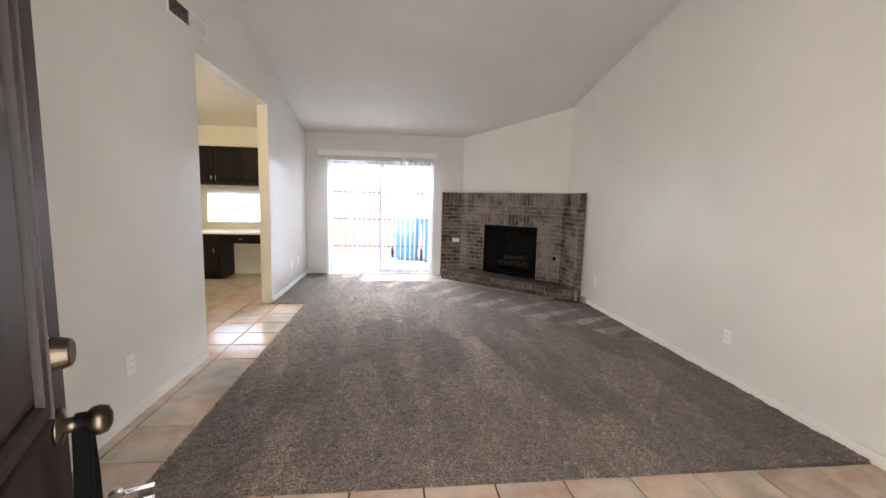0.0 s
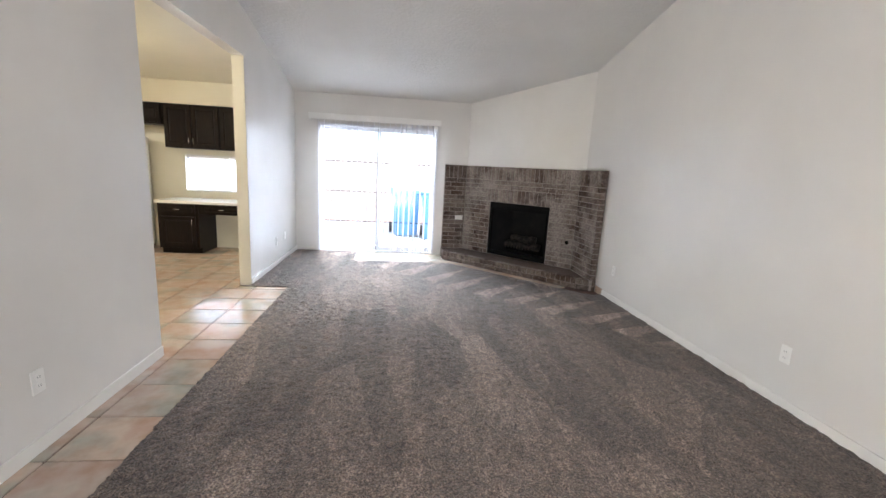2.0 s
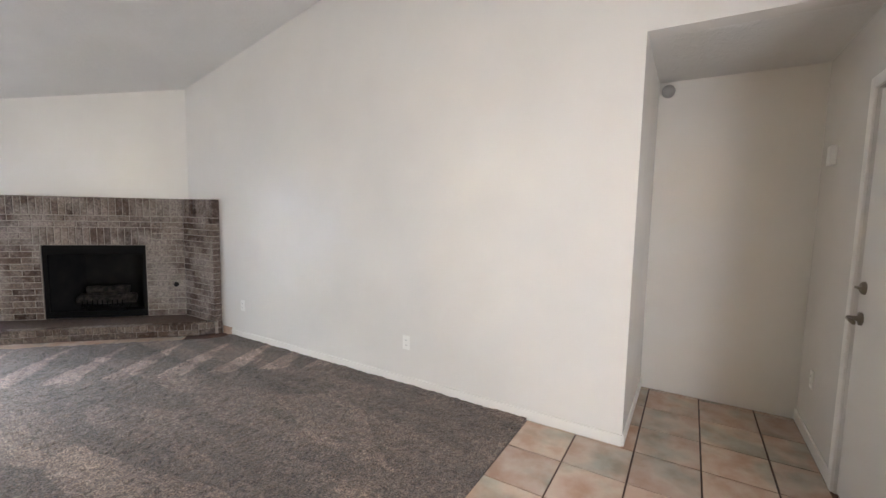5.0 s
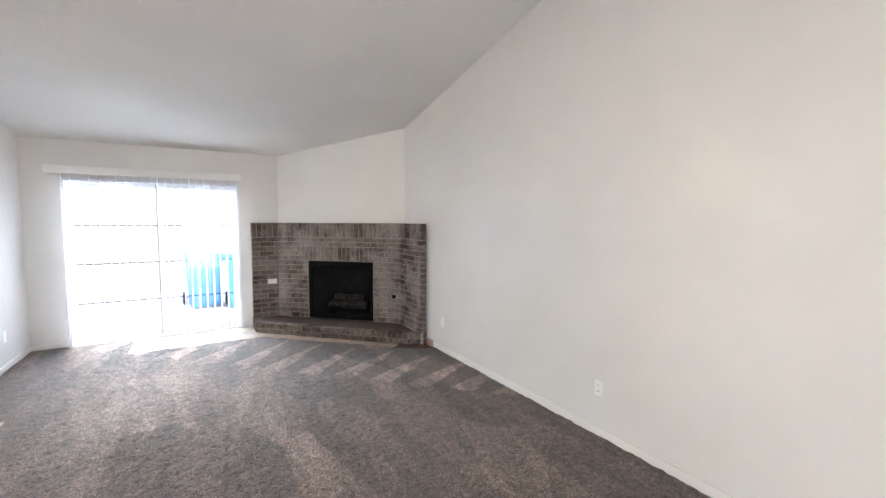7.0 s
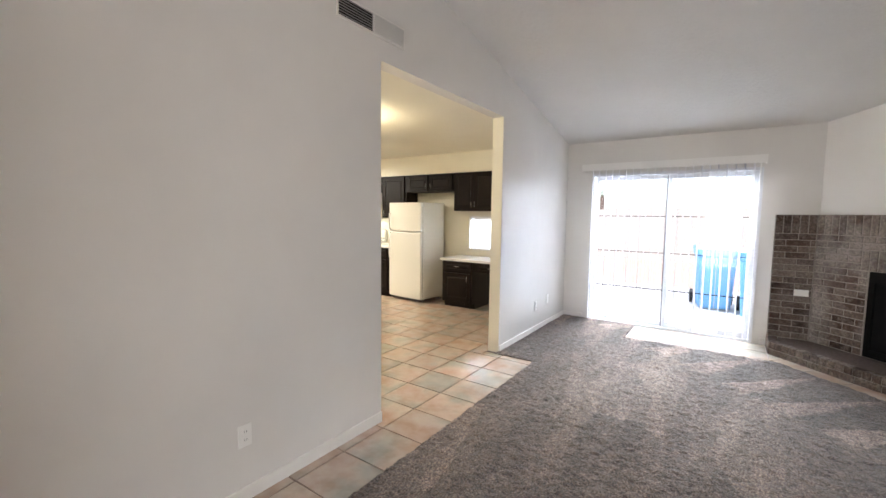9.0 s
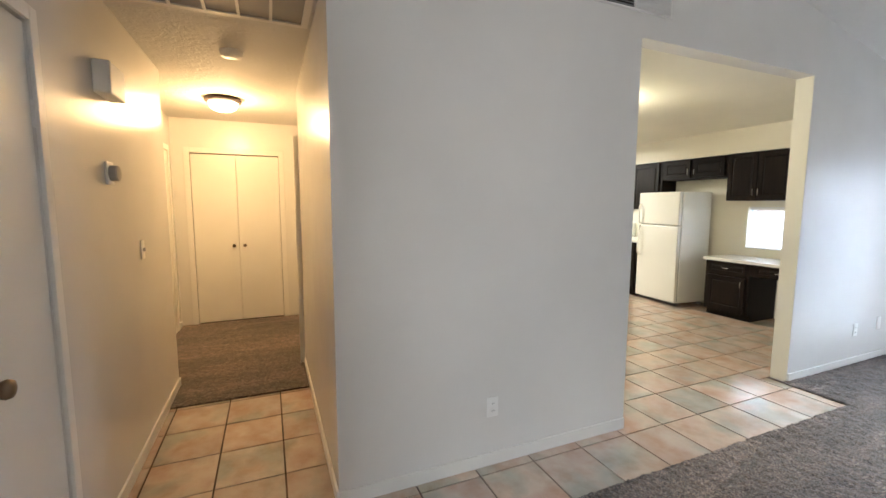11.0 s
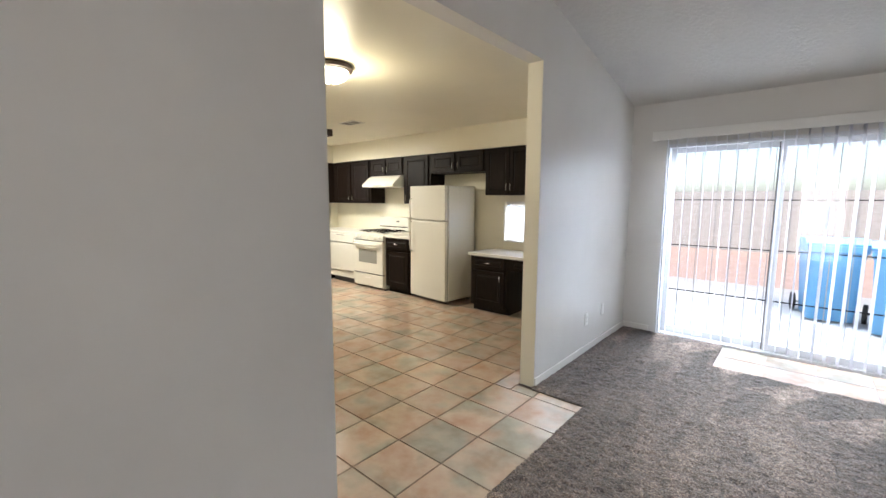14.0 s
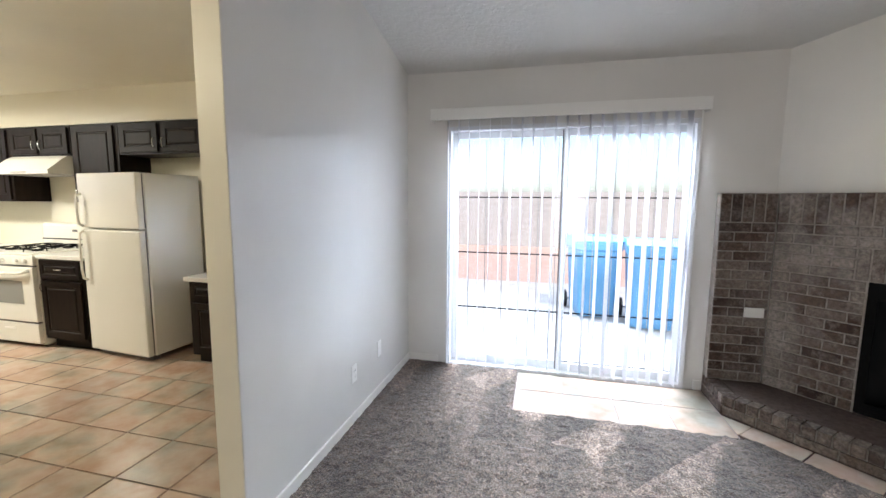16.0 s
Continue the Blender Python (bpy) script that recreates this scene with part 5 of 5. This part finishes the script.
hood = thing("range_hood", "white range hood under the short cabinet", "range hood", (-4.11, BACK - 0.004, 1.655))
bm = bmesh.new()
prism(bm, [(0, 0), (-0.50, 0), (-0.505, 0.035), (-0.37, 0.15), (-0.315, 0.182), (0, 0.184)], 0, 0.76, "x")
part("canopy", bm, M_WHITE_APP, hood)
bpart("filter", hood, M_GREYPLASTIC, 0.06, 0.70, -0.43, -0.05, -0.006, 0.0)
bpart("switch_plate", hood, M_GREYPLASTIC, 0.28, 0.48, -0.5055, -0.5025, 0.01, 0.022)

# ---- outdoors ----
ground = structure("ground", M_DIRT, (-300, 300, -100, 400, -0.55, -0.12))
patio = structure("patio", M_CONCRETE, (-6.0, 7.0, 8.15, 12.2, -0.12, -0.04))
# unseen slab, added to keep direct sun out of the open front doorway
structure("unseen_sun_blocker", M_ROOF, (-0.4, 4.4, -1.7, -0.02, 2.45, 2.58))
porch = structure("porch", M_CONCRETE, (-2.0, 6.0, -3.0, 0.3, -0.12, -0.03))


def yard_wall(y=19.0):
    w = tagged(new("yard_wall"), "grey concrete block yard wall", "wall", kind="structure")
    bm = bmesh.new()
    box(bm, -22, 22, y, y + 0.17, -0.15, 1.75)
    part("mortar", bm, M_JOINT, w)
    bm = bmesh.new()
    for r in range(9):
        for k in range(-54, 54):
            x = k * 0.406 + (0.203 if r % 2 else 0)
            box(bm, x + 0.005, x + 0.401, y - 0.006, y + 0.05, -0.12 + r * 0.208, 0.078 + r * 0.208)
    tagged(part("block", bm, M_BLOCK, w), kind="stuff")
    return w


yard_wall()


def bin_cart(at, rz, label):
    t = thing("wheeled_bin", label, "bin", at, "wheeled bins on the patio", rz)
    bpart("front_ridge", t, M_BIN, -0.16, 0.16, -0.325, -0.29, 0.81, 0.85, 0.008)
    bm = bmesh.new()
    lo, hi = 0.22, 0.275
    ring = []
    for z, s in ((0.02, lo), (0.10, lo + 0.005), (0.85, hi - 0.01), (0.88, hi + 0.012), (0.95, hi + 0.012)):
        pts = []
        for cx, cy, a0 in ((1, 1, 0), (-1, 1, 90), (-1, -1, 180), (1, -1, 270)):
            for k in range(4):
                a = radians(a0 + k * 30)
                pts.append(bm.verts.new((cx * (s - 0.05) + 0.05 * math.cos(a), cy * (s + 0.03) + 0.05 * math.sin(a), z)))
        ring.append(pts)
    for a, b in zip(ring, ring[1:]):
        for k in range(16):
            bm.faces.new((a[k], a[(k + 1) % 16], b[(k + 1) % 16], b[k]))
    bm.faces.new(ring[0][::-1]), bm.faces.new(ring[-1])
    part("body", bm, M_BIN, t)
    bm = bmesh.new()
    prism(bm, [(-0.345, 0.0), (0.345, 0.0), (0.345, 0.03), (0.2, 0.075), (-0.25, 0.085), (-0.345, 0.03)], -0.295, 0.295, "x")
    bm.transform(Matrix.Translation((0, 0, 0.952)))
    part("lid", bm, M_BIN, t)
    bm = bmesh.new()
    rod(bm, [(-0.24, 0.30, 0.93), (-0.24, 0.38, 0.95), (0.24, 0.38, 0.95), (0.24, 0.30, 0.93)], 0.015, 8)
    part("handle", bm, M_BIN, t)
    for x in (-0.29, 0.29):
        bm = bmesh.new()
        lathe(bm, [(0.09, -0.025), (0.12, -0.02), (0.12, 0.02), (0.09, 0.025)], (x, 0.27, 0.12), "x", 20)
        part("wheel", bm, M_RUBBER, t)
    bpart("panel", t, M_BIN, -0.12, 0.12, -0.30, -0.275, 0.45, 0.70, 0.01)
    bpart("label", t, M_PVC, -0.07, 0.07, -0.303, -0.3005, 0.50, 0.58, 0.0, "white paper label")
    for x in (-0.17, 0.17):
        bpart("rib", t, M_BIN, x - 0.012, x + 0.012, -0.305, -0.26, 0.12, 0.80, 0.004)
    bpart("lift_bar", t, M_BIN, -0.2, 0.2, -0.325, -0.285, 0.74, 0.76, 0.004)
    bpart("axle", t, M_SEAL, -0.27, 0.27, 0.262, 0.278, 0.112, 0.128, 0.0, "dark metal axle")
    return t


bin_cart((1.78, 10.32, -0.04), 8, "blue plastic wheeled bin with lid closed, nearer the wall gap")
bin_cart((2.40, 9.93, -0.04), -6, "blue plastic wheeled bin with lid closed, beside the other bin")
def palm(at, h, seed):
    """A small fan palm: a slim ringed trunk and a tuft of split drooping fronds."""
    rt = random.Random(seed)
    t = thing("palm_tree", "small dusty fan palm with a thin crown beyond the yard wall", "palm tree", at)
    bm = bmesh.new()
    lathe(bm, [(0.15 if k % 2 else 0.13, h * k / 14) for k in range(15)], n=9)
    part("trunk", bm, M_BARK, t)
    bm = bmesh.new()
    for k in range(26):
        a, up = k * 2.4, rt.uniform(-0.35, 0.9)
        d = Vector((math.cos(a) * math.cos(up), math.sin(a) * math.cos(up), math.sin(up)))
        c, side = Vector((0, 0, h)) + d * 0.42, d.cross(Vector((0, 0, 1))).normalized()
        rod(bm, [Vector((0, 0, h)), c], 0.008, 4)
        for f in range(-4, 5):
            tip = c + (d * math.cos(f * 0.22) + side * math.sin(f * 0.22)) * rt.uniform(0.28, 0.4) - Vector((0, 0, 0.10 + 0.02 * abs(f)))
            bm.faces.new([bm.verts.new(q) for q in (c, (c + tip) / 2 + side * 0.018, tip, (c + tip) / 2 - side * 0.018)])
    tagged(part("crown", bm, M_LEAF, t), kind="stuff")


palm((-5.3, 32.0, -0.12), 3.0, 3)

# ---- floor tiles ----
TP, TX, TY = 0.3415, 0.075, 2.69
tile_cache = {}


tiles = []
structure("pad_grout", M_PALEGROUT, (0.975, 2.35, 7.306, 7.979, -0.0028, 0.0012))


def tile_field(x0, x1, y0, y1, ox=TX, oy=TY, p=TP):
    g = 0.005
    for i in range(math.floor((x0 - ox) / p), math.ceil((x1 - ox) / p)):
        for j in range(math.floor((y0 - oy) / p), math.ceil((y1 - oy) / p)):
            a, b = max(x0, ox + i * p) + g, min(x1, ox + (i + 1) * p) - g
            c, d = max(y0, oy + j * p) + g, min(y1, oy + (j + 1) * p) - g
            if b - a > 0.015 and d - c > 0.015:
                tiles.append((a, b, c, d))


Y1, Y2 = TY + 4 * TP, TY + 9 * TP
tile_field(KX, -T, KS, Y1)
tile_field(KX, CX0, Y1, Y2)
tile_field(KX, -T, Y2, BACK)
tile_field(-T + 0.002, CX0, Y2, CYL)
tile_field(0, CX0, CY0, Y1)
EP, EX, EY = 0.3425, -0.355, 2.07
tile_field(-1.42, EX + EP, HY, LW0, EX, EY, EP)
tile_field(EX + EP, EX + 4 * EP, HY, CY0, EX, EY, EP)
tile_field(0.93, EX + 4 * EP, 0.81, HY, EX, EY, EP)
tile_field(EX + 4 * EP, 5.17, 0.81, CY0, EX, EY, EP)
tile_field(0.98, 2.346, 7.31, 7.98, ox=0.98, oy=7.31)


def tile_ob(a, b, c, d):
    key = (round(b - a, 3), round(d - c, 3))
    if key not in tile_cache:
        bm = bmesh.new()
        w, h, e = key[0], key[1], 0.0025
        lo = [bm.verts.new(v) for v in ((0, 0, -0.003), (w, 0, -0.003), (w, h, -0.003), (0, h, -0.003))]
        md = [bm.verts.new(v) for v in ((0, 0, 0.0038), (w, 0, 0.0038), (w, h, 0.0038), (0, h, 0.0038))]
        hi = [bm.verts.new(v) for v in ((e, e, 0.004), (w - e, e, 0.004), (w - e, h - e, 0.004), (e, h - e, 0.004))]
        for u, v in ((lo, md), (md, hi)):
            for k in range(4):
                bm.faces.new((u[k], u[(k + 1) % 4], v[(k + 1) % 4], v[k]))
        bm.faces.new(hi)
        me = bpy.data.meshes.new("tile")
        bm.to_mesh(me)
        bm.free()
        me.materials.append(M_TILE)
        tile_cache[key] = me
    ob = new("tile", tile_cache[key])
    ob.location = (a, c, 0)
    ob.parent = floor
    return ob


tiles.sort(key=lambda q: (q[0] + q[1] < -4.4) * 10 + abs((q[2] + q[3]) / 2 - 4.5) * 0.3 + abs((q[0] + q[1]) / 2) * 0.2)
for q in tiles[:300]:
    tile_ob(*q)
rt = random.Random(3)
V, Fc = [], []
for a, b, c, d in tiles[300:]:
    k = len(V)
    e = 0.0025
    V += [(a, c, 0.0038), (b, c, 0.0038), (b, d, 0.0038), (a, d, 0.0038), (a + e, c + e, 0.004), (b - e, c + e, 0.004), (b - e, d - e, 0.004), (a + e, d - e, 0.004)]
    Fc += [(k + 4, k + 5, k + 6, k + 7)] + [(k + i, k + (i + 1) % 4, k + 4 + (i + 1) % 4, k + 4 + i) for i in range(4)]
me = bpy.data.meshes.new("tile_rest")
me.from_pydata(V, [], Fc)
me.materials.append(M_TILE)
ob = new("far_tiles", me)
ob.parent = floor
ob["kind"] = "stuff"
# tiles along the hearth
bm = bmesh.new()
prism(bm, [(2.351, 7.60), (2.351, 7.37), (2.36, 7.369), (2.474, 7.483)], -0.003, 0.004)
ob = finish("tile", bm, M_TILE)
ob.parent = floor
for k in range(7):
    l = 0.305
    s = 0.18 + k * (l + 0.008)
    l = min(l, 2.04 - s)
    bm = bmesh.new()
    box(bm, 0, l, -0.165, 0.0, -0.003, 0.004, 0.003)
    ob = finish("tile", bm, M_TILE)
    ob.parent = floor
    ob.matrix_world = pose(H[1][0], H[1][1], 0, 0, 0, -45) @ pose(s + 0.01, -0.012, 0)
